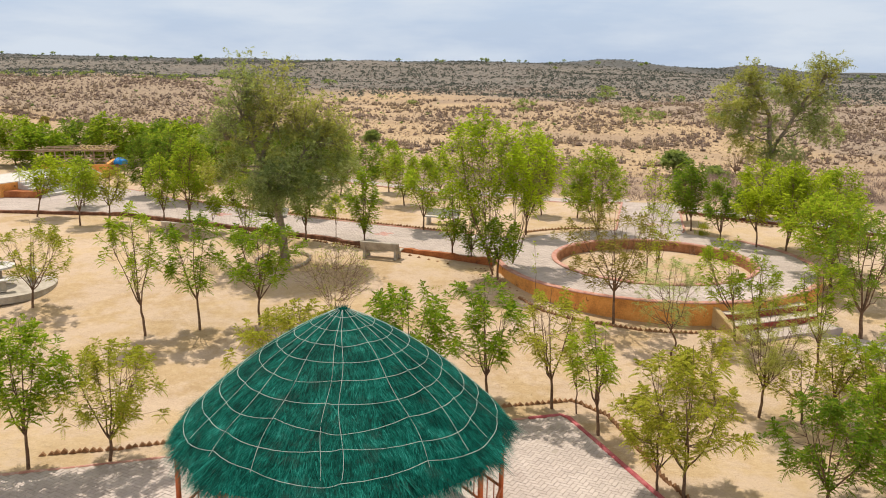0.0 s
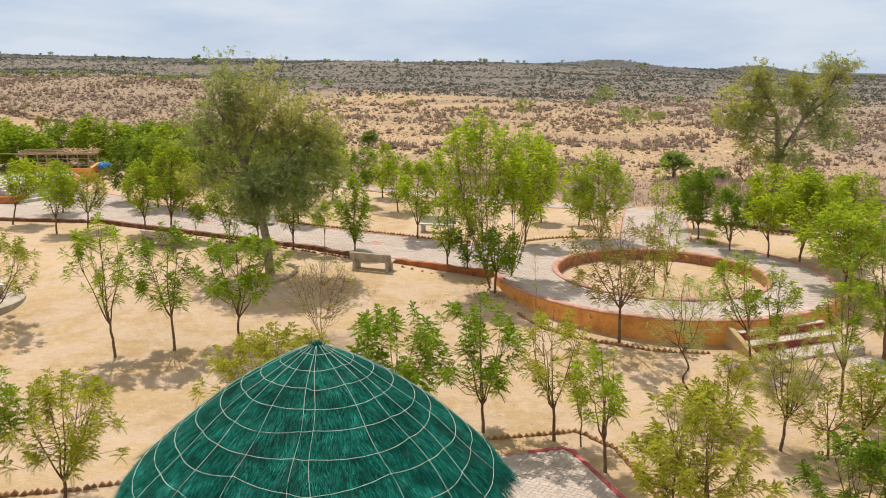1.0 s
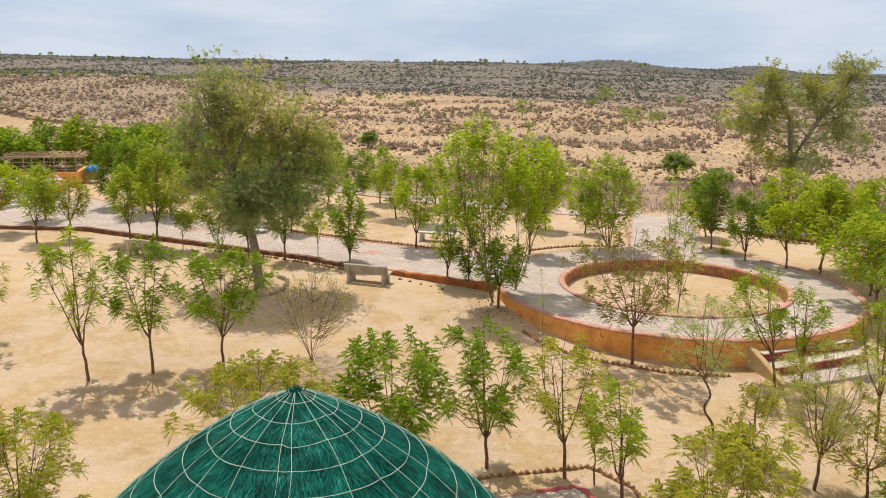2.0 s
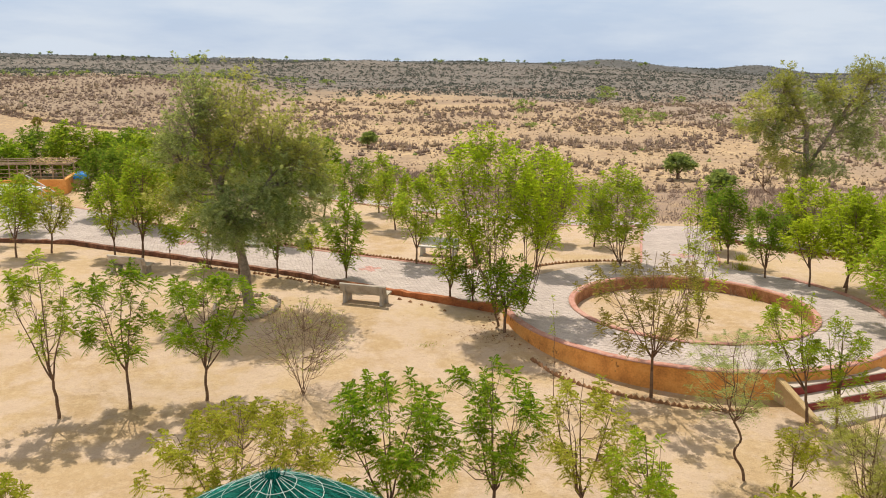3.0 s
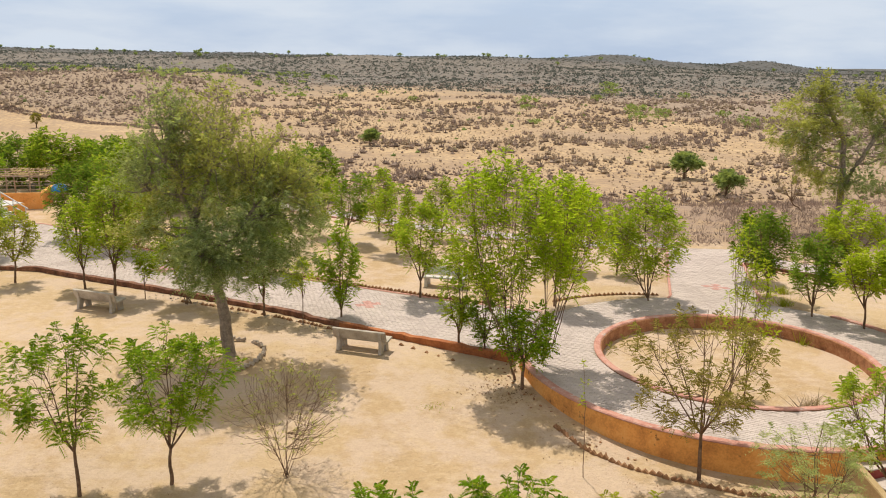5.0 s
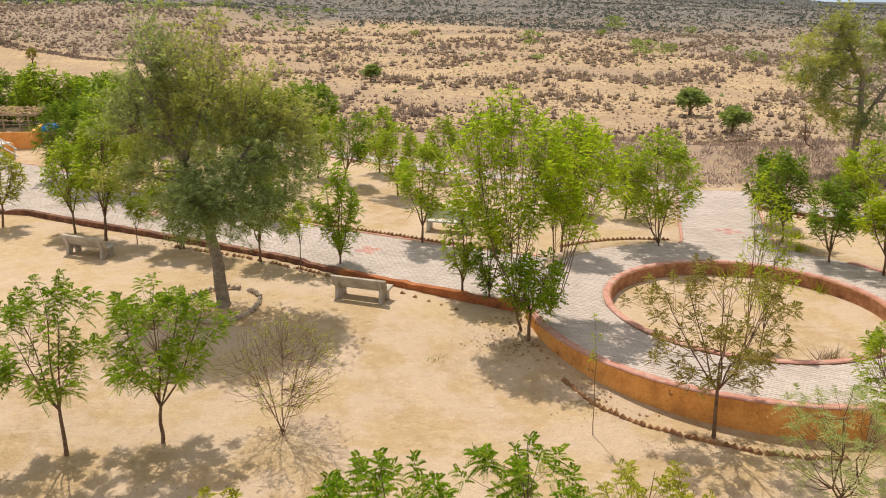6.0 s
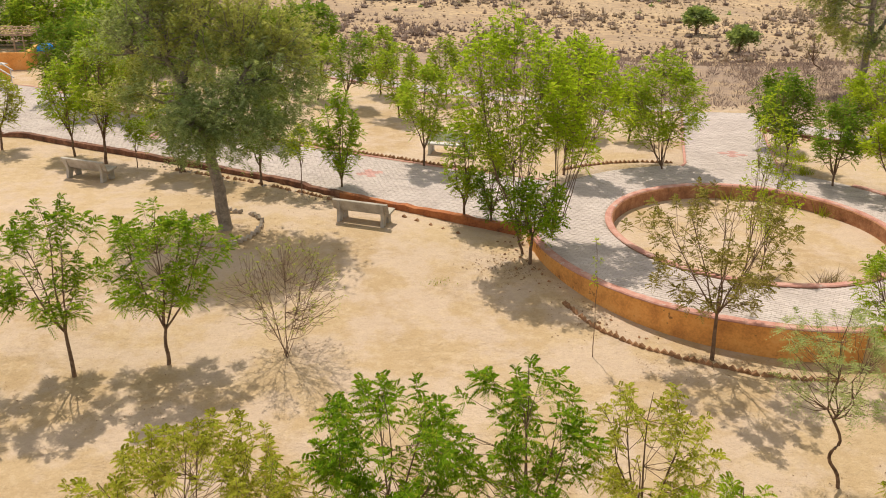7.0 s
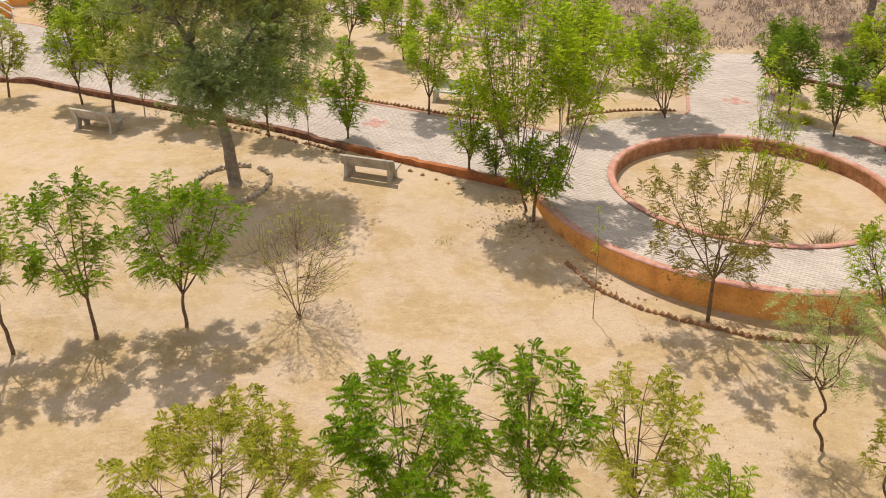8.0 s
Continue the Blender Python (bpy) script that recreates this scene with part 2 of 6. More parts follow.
RIM = worn("worn brick red rim", (0.17, 0.075, 0.038), (0.36, 0.160, 0.075), (0.50, 0.27, 0.14), 3.2, 16, 0.85, 0.5, 0.014)
WALL_RED = worn("red orange plaster", (0.20, 0.062, 0.026), (0.40, 0.135, 0.045), (0.52, 0.22, 0.085), 1.4, 14, 0.85, 0.5, 0.014, chips=(0.12, 0.055, 0.03))
COPING = worn("faded red coping", (0.34, 0.135, 0.095), (0.50, 0.245, 0.185), (0.56, 0.39, 0.32), 2.2, 20, 0.85, 0.3, 0.006, chips=(0.50, 0.43, 0.37))
CRIMSON = worn("crimson border paint", (0.26, 0.045, 0.050), (0.40, 0.085, 0.095), (0.48, 0.20, 0.19), 2.2, 20, 0.8, 0.3, 0.005)
RISER = worn("dark red paint", (0.20, 0.03, 0.025), (0.30, 0.045, 0.035), (0.38, 0.08, 0.06), 2.0, 20, 0.6, 0.2, 0.004)
TREAD = worn("pale stone tread", (0.40, 0.33, 0.28), (0.53, 0.45, 0.39), (0.62, 0.545, 0.48), 2.0, 30, 0.7, 0.2, 0.004)
YELLOW = worn("ochre plaster", (0.42, 0.28, 0.13), (0.55, 0.39, 0.20), (0.64, 0.49, 0.30), 2.0, 22)
CONCRETE = worn("grey concrete", (0.27, 0.225, 0.175), (0.415, 0.36, 0.29), (0.55, 0.49, 0.41), 3.0, 45, 0.9, 0.3, 0.005)
BRICK = worn("edging brick", (0.16, 0.075, 0.035), (0.30, 0.15, 0.07), (0.40, 0.23, 0.12), 6, 40, 0.9, 0.4, 0.01, 0.3)
STONE = worn("edging stone", (0.28, 0.21, 0.15), (0.43, 0.35, 0.27), (0.56, 0.47, 0.38), 6, 40, 0.9, 0.4, 0.01, 0.3)
BARK = worn("young bark", (0.085, 0.050, 0.030), (0.185, 0.110, 0.066), (0.29, 0.19, 0.12), 9, 60, 0.95, 0.6, 0.012)
BARK_OLD = worn("old bark", (0.13, 0.098, 0.070), (0.28, 0.222, 0.165), (0.42, 0.34, 0.26), 7, 40, 0.95, 0.8, 0.03)
POST = worn("orange red paint", (0.38, 0.075, 0.02), (0.52, 0.12, 0.03), (0.60, 0.18, 0.06), 4, 40, 0.5, 0.15, 0.004)
ROPE = worn("pale rope", (0.34, 0.46, 0.41), (0.52, 0.63, 0.57), (0.66, 0.74, 0.69), 8, 60, 0.8, 0.4, 0.004)
WOOD = worn("grey poles", (0.22, 0.15, 0.09), (0.36, 0.26, 0.17), (0.48, 0.36, 0.25), 6, 40)
STRAW = worn("straw", (0.33, 0.21, 0.09), (0.50, 0.34, 0.16), (0.62, 0.45, 0.24), 5, 40)
CANOPY_BLUE = worn("blue tarpaulin", (0.01, 0.14, 0.42), (0.015, 0.22, 0.60), (0.03, 0.30, 0.70), 4, 30, 0.45, 0.2, 0.005)
MARBLE = worn("white painted concrete", (0.40, 0.37, 0.33), (0.55, 0.52, 0.48), (0.66, 0.63, 0.59), 4, 40, 0.6)
THATCH = thatch_material()
LEAF = {
    "g": leaf_material("fresh green leaf", (0.104, 0.19, 0.01), (0.281, 0.419, 0.016), (0.527, 0.619, 0.039), 0.55, (0.42, 0.25, 0.05)),
    "d": leaf_material("deep green leaf", (0.04, 0.11, 0.009), (0.114, 0.238, 0.014), (0.238, 0.352, 0.031), 0.45, (0.32, 0.20, 0.05)),
    "e": leaf_material("lush green leaf", (0.058, 0.162, 0.005), (0.180, 0.340, 0.010), (0.42, 0.52, 0.028), 0.49, (0.48, 0.38, 0.05)),
    "b": leaf_material("bright green leaf", (0.185, 0.320, 0.005), (0.405, 0.570, 0.010), (0.61, 0.71, 0.022), 0.66, (0.46, 0.36, 0.05)),
    # h: darker copy of p, painting the shade low inside old crowns
    "h": leaf_material("grey green feathery leaf darkened as shade", (0.115, 0.165, 0.066), (0.265, 0.340, 0.140), (0.49, 0.53, 0.225), 0.47),
    "c": leaf_material("olive green leaf", (0.144, 0.175, 0.012), (0.351, 0.376, 0.027), (0.557, 0.535, 0.072), 0.47, (0.44, 0.26, 0.06)),
    "y": leaf_material("pale olive leaf", (0.196, 0.206, 0.018), (0.412, 0.412, 0.037), (0.618, 0.577, 0.093), 0.48, (0.46, 0.28, 0.07)),
    "l": leaf_material("yellow green leaf", (0.20, 0.30, 0.008), (0.40, 0.51, 0.014), (0.58, 0.64, 0.03), 0.56),
    "r": leaf_material("brown olive leaf", (0.127, 0.098, 0.022), (0.266, 0.201, 0.048), (0.421, 0.318, 0.112), 0.42),
    "p": leaf_material("grey green feathery leaf", (0.160, 0.205, 0.080), (0.375, 0.440, 0.175), (0.62, 0.64, 0.28), 0.54),
    "q": leaf_material("olive yellow feathery leaf", (0.190, 0.205, 0.040), (0.42, 0.42, 0.095), (0.64, 0.60, 0.19), 0.45),
}
DRY = leaf_material("dry scrub", (0.26, 0.192, 0.130), (0.40, 0.300, 0.205), (0.54, 0.42, 0.295), 0.30)
HILL_DRY = leaf_material("far dry growth", (0.125, 0.105, 0.092), (0.225, 0.188, 0.162), (0.34, 0.285, 0.235), 0.25)
DRY_GREY = leaf_material("grey dry twigs", (0.205, 0.148, 0.118), (0.335, 0.245, 0.196), (0.47, 0.355, 0.288), 0.30)
DRY_PINK = leaf_material("pinkish dry scrub", (0.215, 0.156, 0.122), (0.34, 0.250, 0.196), (0.47, 0.36, 0.285), 0.30)
DRY_STRAW = leaf_material("pale dry tussock", (0.30, 0.215, 0.135), (0.43, 0.315, 0.20), (0.55, 0.415, 0.27), 0.30)
DRY_TAN = leaf_material("dry grass", (0.23, 0.18, 0.07), (0.38, 0.31, 0.14), (0.52, 0.43, 0.22), 0.3)
# hill bushes: green greyed and lightened to stand for haze
HAZE_GREEN = leaf_material("desert green greyed by haze", (0.098, 0.106, 0.088), (0.150, 0.158, 0.130), (0.208, 0.214, 0.172), 0.28)
FAR_TREE = leaf_material("desert tree green", (0.115, 0.175, 0.060), (0.22, 0.295, 0.100), (0.35, 0.41, 0.16), 0.45)
LITTER = leaf_material("fallen leaves", (0.17, 0.10, 0.05), (0.31, 0.195, 0.10), (0.45, 0.30, 0.17), 0.2)


# ---- making meshes ----
def mesh_of(name, verts, faces, mats, index=None, smooth=False):
    me = bpy.data.meshes.new(name)
    me.from_pydata([tuple(v) for v in verts], [], [tuple(f) for f in faces])
    for m in mats if isinstance(mats, (list, tuple)) else [mats]:
        me.materials.append(m)
    if index is not None:
        me.polygons.foreach_set("material_index", np.asarray(index, dtype=np.int32))
    if smooth:
        me.polygons.foreach_set("use_smooth", np.ones(len(me.polygons), dtype=bool))
    me.update()
    return me


def piece(name, me, parent=None, m=None, label="", kind=""):
    ob = new(name, me)
    if parent is not None:
        ob.parent = parent
    if m is not None:
        ob.matrix_basis = m
    return tagged(ob, label, kind=kind)


def part(name, bm, material, parent, label=""):
    """One bmesh as one mesh object under a thing or a part."""
    me = bpy.data.meshes.new(name)
    bm.to_mesh(me)
    bm.free()
    me.materials.append(material)
    return piece(name, me, parent, None, label)


def thing(name, m, label, category, group="", kind=""):
    ob = new(name)
    ob.empty_display_size = 0.2
    ob.matrix_basis = m
    return tagged(ob, label, category, group, kind)


def box_bm(sx, sy, sz, m=None, bevel=0.0, bm=None):
    """A box standing on its base's centre, with rounded edges."""
    own = bmesh.new()
    bmesh.ops.create_cube(own, size=1.0, matrix=Matrix.Translation((0, 0, sz / 2)) @ Matrix.Diagonal((sx, sy, sz, 1)))
    if bevel:
        bmesh.ops.bevel(own, geom=own.edges[:], offset=bevel, segments=2, affect="EDGES", profile=0.6)
    if m is not None:
        bmesh.ops.transform(own, matrix=m, verts=own.verts[:])
    if bm is None:
        return own
    me = bpy.data.meshes.new("joined")
    own.to_mesh(me)
    own.free()
    bm.from_mesh(me)
    bpy.data.meshes.remove(me)
    return bm


def tubes(lines, sides=6):
    """Tapered round tubes along polylines of (points, radii); thin twigs are three-sided."""
    thin = [q for q in lines if max(q[1]) < 0.011] if sides > 3 else []
    if thin and len(thin) < len(lines):
        va, fa = tubes([q for q in lines if max(q[1]) >= 0.011], sides)
        vb, fb = tubes(thin, 3)
        return np.concatenate([va, vb]), fa + (np.array(fb) + len(va)).tolist()
    verts, faces, at = [], [], 0
    ring = np.linspace(0, 2 * np.pi, sides, endpoint=False)
    for pts, rad in lines:
        pts, rad = np.asarray(pts, float), np.asarray(rad, float)
        way = np.gradient(pts, axis=0)
        way /= np.linalg.norm(way, axis=1, keepdims=True) + 1e-9
        ref = np.where(np.abs(way[:, 2:3]) > 0.9, [[1.0, 0, 0]], [[0, 0, 1.0]])
        a = np.cross(way, ref)
        a /= np.linalg.norm(a, axis=1, keepdims=True) + 1e-9
        b = np.cross(way, a)
        v = pts[:, None] + rad[:, None, None] * (np.cos(ring)[None, :, None] * a[:, None] + np.sin(ring)[None, :, None] * b[:, None])
        n = len(pts)
        verts.append(v.reshape(-1, 3))
        k = np.arange(sides)
        for i in range(n - 1):
            p, q = at + i * sides + k, at + i * sides + (k + 1) % sides
            faces.append(np.stack([p, q, q + sides, p + sides], 1))
        at += n * sides
    return np.concatenate(verts), np.concatenate(faces).tolist()


def curve_to(a, b, n, sag, rng, wander=0.04):
    """Points from a to b, bowed by sag and a little crooked."""
    t = np.linspace(0, 1, n)[:, None]
    length = np.linalg.norm(np.subtract(b, a))
    p = np.asarray(a) * (1 - t) + np.asarray(b) * t
    p = p + np.sin(np.pi * t) * np.array([0, 0, sag * length])
    p[1:-1] += rng.normal(0, wander * length, (n - 2, 3))
    return p


def sprays(tips, ways, per, length, pairs, leaflet, width, droop, rng):
    """Feathered leaves in tufts round the tips of twigs, a triangle a leaflet."""
    tips, ways = np.repeat(tips, per, 0), np.repeat(ways, per, 0)
    n = len(tips)
    d = ways * 0.55 + rng.normal(0, 0.75, (n, 3)) + [0, 0, 0.12]
    d /= np.linalg.norm(d, axis=1, keepdims=True)
    side = np.cross(d, rng.normal(0, 0.35, (n, 3)) + [0, 0, 1.0])
    side /= np.linalg.norm(side, axis=1, keepdims=True) + 1e-9
    size = length * rng.uniform(0.65, 1.2, n)
    s = (np.arange(pairs) + 0.8) / pairs
    along = tips[:, None] + d[:, None] * (size[:, None] * s)[..., None]
    along[..., 2] -= droop * size[:, None] * s**2
    reach = leaflet * (1.0 - 0.45 * np.abs(s - 0.45))
    tri = []
    for sign in (-1.0, 1.0):
        tip = along + sign * side[:, None] * (size[:, None] * reach)[..., None] + d[:, None] * (size[:, None] * reach * 0.55)[..., None]
        tip[..., 2] -= 0.25 * size[:, None] * reach
        half = d[:, None] * (size * width)[:, None, None]
        tri.append(np.stack([along - half, along + half, tip], 2))
    v = np.concatenate(tri, 1).reshape(-1, 3)
    return v


def plumes(tips, ways, per, length, pairs, rng, droop=0.45, leaflet=0.44, fat=0.165, rise=0.9):
    """Rosettes of arching feathered leaves round the ends of upright shoots, their pointed leaflets hanging like combs."""
    n = len(tips)
    axis = ways * 0.5 + rng.normal(0, 0.18, (n, 3)) + [0, 0, rise]
    axis /= np.linalg.norm(axis, axis=1, keepdims=True)
    u = np.cross(axis, [0.31, 0.95, 0.0])
    u /= np.linalg.norm(u, axis=1, keepdims=True) + 1e-9
    w = np.cross(axis, u)
    k = np.arange(per)[None]
    turn = 2.4 * k + rng.uniform(0, 6.3, (n, 1)) + rng.normal(0, 0.3, (n, per))
    open_ = np.radians(28 + 68 * (k / max(per - 1, 1)) + rng.normal(0, 11, (n, per)))
    out = u[:, None] * np.cos(turn)[..., None] + w[:, None] * np.sin(turn)[..., None]
    d = (axis[:, None] * np.cos(open_)[..., None] + out * np.sin(open_)[..., None]).reshape(-1, 3)
    size = (length * rng.uniform(0.7, 1.15, (n, 1)) * rng.uniform(0.8, 1.15, (n, per))).reshape(-1)
    root = (tips[:, None] - axis[:, None] * (length * 1.25 * k / per)[..., None]).reshape(-1, 3)
    side = np.cross(d, [0.0, 0.0, 1.0]) + rng.normal(0, 0.12, d.shape)
    side /= np.linalg.norm(side, axis=1, keepdims=True) + 1e-9
    t = (np.arange(pairs) + 0.9) / pairs
    along = root[:, None] + d[:, None] * (size[:, None] * t)[..., None]
    along[..., 2] -= droop * size[:, None] * t**2
    reach = size[:, None] * leaflet * (1.0 - 0.5 * np.abs(t - 0.4))
    quads = []
    for sign in (-1.0, 1.0):
        way = sign * side[:, None] * 0.72 + d[:, None] * 0.42 + np.array([0, 0, -0.46])
        tip = along + way * reach[..., None]
        half = d[:, None] * (size * fat)[:, None, None] * 0.5
        mid = along + (tip - along) * 0.45
        quads.append(np.stack([along, mid + half, tip, mid - half], 2))
    return np.concatenate(quads, 1).reshape(-1, 3)


def quad_mesh(name, v, mat):
    return mesh_of(name, v, np.arange(len(v)).reshape(-1, 4).tolist(), mat)


def tri_mesh(name, v, mat):
    return mesh_of(name, v, np.arange(len(v)).reshape(-1, 3).tolist(), mat)


# ---- the lie of the land ----
RING_X, RING_Y, RING_OUT, RING_IN = 9.58, 38.7, 7.2, 4.50
PAVE = 0.84
KERB_LINE = [(-34.0, 49.6), (-26.0, 49.0), (-20.0, 48.85), (-18.3, 48.75), (-17.2, 48.2), (-14.0, 46.7), (-11.2, 45.4), (-8.6, 44.15), (-6.6, 43.15), (-3.95, 41.5), (-1.9, 40.4), (0.2, 39.3), (2.15, 38.5)]
FAR_LINE = [(3.6, 43.4), (-0.3, 44.8), (-3.65, 46.35), (-7.2, 48.0), (-13.2, 51.7), (-16.6, 53.6), (-19.5, 56.5), (-22.5, 58.5), (-34.0, 63.0)]
PATH_POLY = KERB_LINE + FAR_LINE
CROSS_POLY = [(9.1, 44.2), (9.2, 46.0), (10.2, 50.6), (11.3, 55.4), (14.9, 55.3), (13.75, 49.5), (12.9, 45.6), (12.7, 43.4)]
BACK_POLY = [(11.3, 55.2), (7.5, 54.9), (-1.2, 58.5), (-5.2, 61.3), (-14.0, 66.5), (-14.0, 68.8), (-5.4, 63.4), (-1.2, 60.4), (7.7, 56.7), (12.5, 56.6)]
EAST_POLY = [(13.6, 52.6), (14.6, 54.8), (19.3, 50.6), (30.0, 43.0), (30.0, 41.0), (18.4, 48.6)]
PLAZA_POLY = [(-16.0, 18.4), (3.76, 24.3), (5.4, 19.5), (8.4, 10.5), (8.9, 9.0), (-16.0, 9.0)]
STEP_PATH_POLY = [(12.9, 31.6), (14.6, 32.2), (17.2, 30.2), (22.0, 26.0), (22.0, 23.0), (15.6, 27.6)]


def in_poly(x, y, poly):
    x, y = np.asarray(x, float), np.asarray(y, float)
    inside = np.zeros(x.shape, bool)
    for (x0, y0), (x1, y1) in zip(poly, poly[1:] + poly[:1]):
        if y0 != y1:
            inside ^= ((y0 > y) != (y1 > y)) & (x < (x1 - x0) * (y - y0) / (y1 - y0) + x0)
    return inside


def edge_distance(x, y, poly):
    best = np.full(np.shape(x), 1e9)
    for (x0, y0), (x1, y1) in zip(poly, poly[1:] + poly[:1]):
        dx, dy = x1 - x0, y1 - y0
        t = np.clip(((x - x0) * dx + (y - y0) * dy) / (dx * dx + dy * dy + 1e-9), 0, 1)
        best = np.minimum(best, np.hypot(x - x0 - t * dx, y - y0 - t * dy))
    return best


def smooth_step(a, b, v):
    t = np.clip((v - a) / (b - a), 0, 1)
    return t * t * (3 - 2 * t)


def waves(x, y, s, seed):
    """Cheap smooth roughness made of a few crossed waves."""
    r = np.random.RandomState(seed)
    z = 0.0
    for k in range(7):
        a, f, p = r.uniform(0, 2 * np.pi), r.uniform(0.6, 2.4) / s, r.uniform(0, 6.3)
        z = z + np.sin((x * np.cos(a) + y * np.sin(a)) * f + p + 1.3 * np.sin((x * np.sin(a) - y * np.cos(a)) * f * 0.6 + p)) / (0.7 + k * 0.4)
    return z / 3.0


def garden_height(x, y):
    x, y = np.asarray(x, float), np.asarray(y, float)
    west = np.interp(y, [-60, 18, 24.5, 31, 38, 43, 48.6, 49.5, 60], [-1.2, -0.72, -0.60, 0.0, 0.68, 0.70, 0.66, 0.81, 0.82])
    east = np.interp(y, [-60, 18, 24.5, 31, 37, 38.5, 43, 46, 60], [-1.2, -0.72, -0.60, -0.06, 0.45, 0.54, 0.81, 0.815, 0.82])
    z = west + (east - west) * np.clip((x + 2) / 4, 0, 1)
    # level ground behind the path
    behind = np.clip((y - np.interp(x, [-30, -17, -7, 0, 4], [51.0, 51.0, 46.0, 42.2, 41.0])) / 1.2, 0, 1)
    return z + (np.maximum(z, 0.82) - z) * behind * (y < 70)


def land(x, y):
    """The height of the ground anywhere: the garden's slope, the fall to the plain, and the hills."""
    x, y = np.asarray(x, float), np.asarray(y, float)
    z = garden_height(x, y) + 0.022 * waves(x, y, 2.2, 3) * (1 - smooth_step(60, 75, y))
    for poly, top in ((PATH_POLY, 0.55), (CROSS_POLY, 0.55), (BACK_POLY, 0.55), (EAST_POLY, 0.55), (PLAZA_POLY, -0.80), (STEP_PATH_POLY, -0.40)):
        inside = in_poly(x, y, poly)
        deep = np.where(inside, smooth_step(0.0, 0.5, edge_distance(x, y, poly)), 0)
        z = np.where(inside, np.minimum(z, z + (top - z) * deep), z)
    r = np.hypot(x - RING_X, y - RING_Y)
    z = np.where(r < RING_OUT - 0.05, np.minimum(z, 0.40 + 0.02 * waves(x, y, 1.2, 5)), z)
    # beyond the garden
    rim = 64.0 + 4 * smooth_step(14, 40, x) + 14 * smooth_step(-12, -30, x)
    d = y - rim
    steep = 0.35 + 0.3 * smooth_step(6, 22, x)
    fall = -29.5 * (steep * smooth_step(0, 70, d) + (1.0 - steep) * smooth_step(20, 210, d))
    fall = fall + smooth_step(10, 90, d) * 1.3 * waves(x, y, 45, 11) + smooth_step(150, 320, d) * 1.8 * waves(x, y * 1.8, 130, 12)
    side = x / np.maximum(y, 50)
    rise = np.interp(y, [0, 900, 1200, 1600, 2150, 2500, 3200, 5200], [0, 0, 5.0, 15.0, 28.0, 20, -10, -30]) * (1 - 0.78 * smooth_step(0.10, 0.52, side) + 0.22 * smooth_step(-0.1, -0.5, side))
    rise = rise + smooth_step(850, 1300, y) * (3.2 * waves(x * 0.45, y * 1.5, 190, 13) + 1.8 * waves(x, y, 95, 14))
    hill = 13.0 * np.exp(-(((x - 400) / 105) ** 2) - ((y - 2200) / 200) ** 2) + 17.0 * np.exp(-(((x - 790) / 85) ** 2) - ((y - 2300) / 200) ** 2)
    hill = hill + 13.0 * np.exp(-(((x + 160) / 115) ** 2) - ((y - 1680) / 170) ** 2) + 4.0 * np.exp(-(((x - 80) / 90) ** 2) - ((y - 1900) / 160) ** 2)
    # the long brown ridge on the west
    west = smooth_step(-130, -230, x + 0.05 * (y - 505)) * (np.interp(y, [0, 500, 560, 640, 715, 800, 1000, 1300], [0, 0, 6.0, 13.5, 17.0, 17.0, 14.0, 7.0]) + 1.5 * waves(x, y, 60, 17) * smooth_step(500, 590, y))
    return np.where(d > 0, z + fall + np.maximum(rise + hill, west), z)


def ground_z(x, y):
    return float(land(np.array([float(x)]), np.array([float(y)]))[0])


def build_ground():
    ys = np.concatenate([np.linspace(-70, 8, 28, endpoint=False), np.arange(8, 66, 0.34), 66 + np.cumsum(0.45 * 1.0265 ** np.arange(1, 205))])
    us = np.linspace(-1, 1, 291)
    yy, uu = np.meshgrid(ys, us, indexing="ij")
    xx = uu * (52 + 0.78 * np.maximum(yy - 10, 0) + 10 * np.clip(yy - 60, 0, 20) / 20)
    v = np.stack([xx, yy, land(xx, yy)], -1).reshape(-1, 3)
    n, m = yy.shape
    i = (np.arange(n - 1)[:, None] * m + np.arange(m - 1)[None]).ravel()
    f = np.stack([i, i + 1, i + m + 1, i + m], 1).tolist()
    return tagged(new("ground", mesh_of("ground", v, f, SAND, smooth=True)), "pale tan sand of a desert garden, falling to a scrubby plain and hills", "ground", kind="structure")


ground = build_ground()


# ---- paving, kerbs and walls ----
def slab(name, poly, z0, z1, mat, label):
    n = len(poly)
    v = [(x, y, z0) for x, y in poly] + [(x, y, z1) for x, y in poly]
    f = [list(range(n, 2 * n)), list(range(n - 1, -1, -1))] + [[i, (i + 1) % n, n + (i + 1) % n, n + i] for i in range(n)]
    return tagged(new(name, mesh_of(name, v, f, mat)), label, "paving", kind="structure")


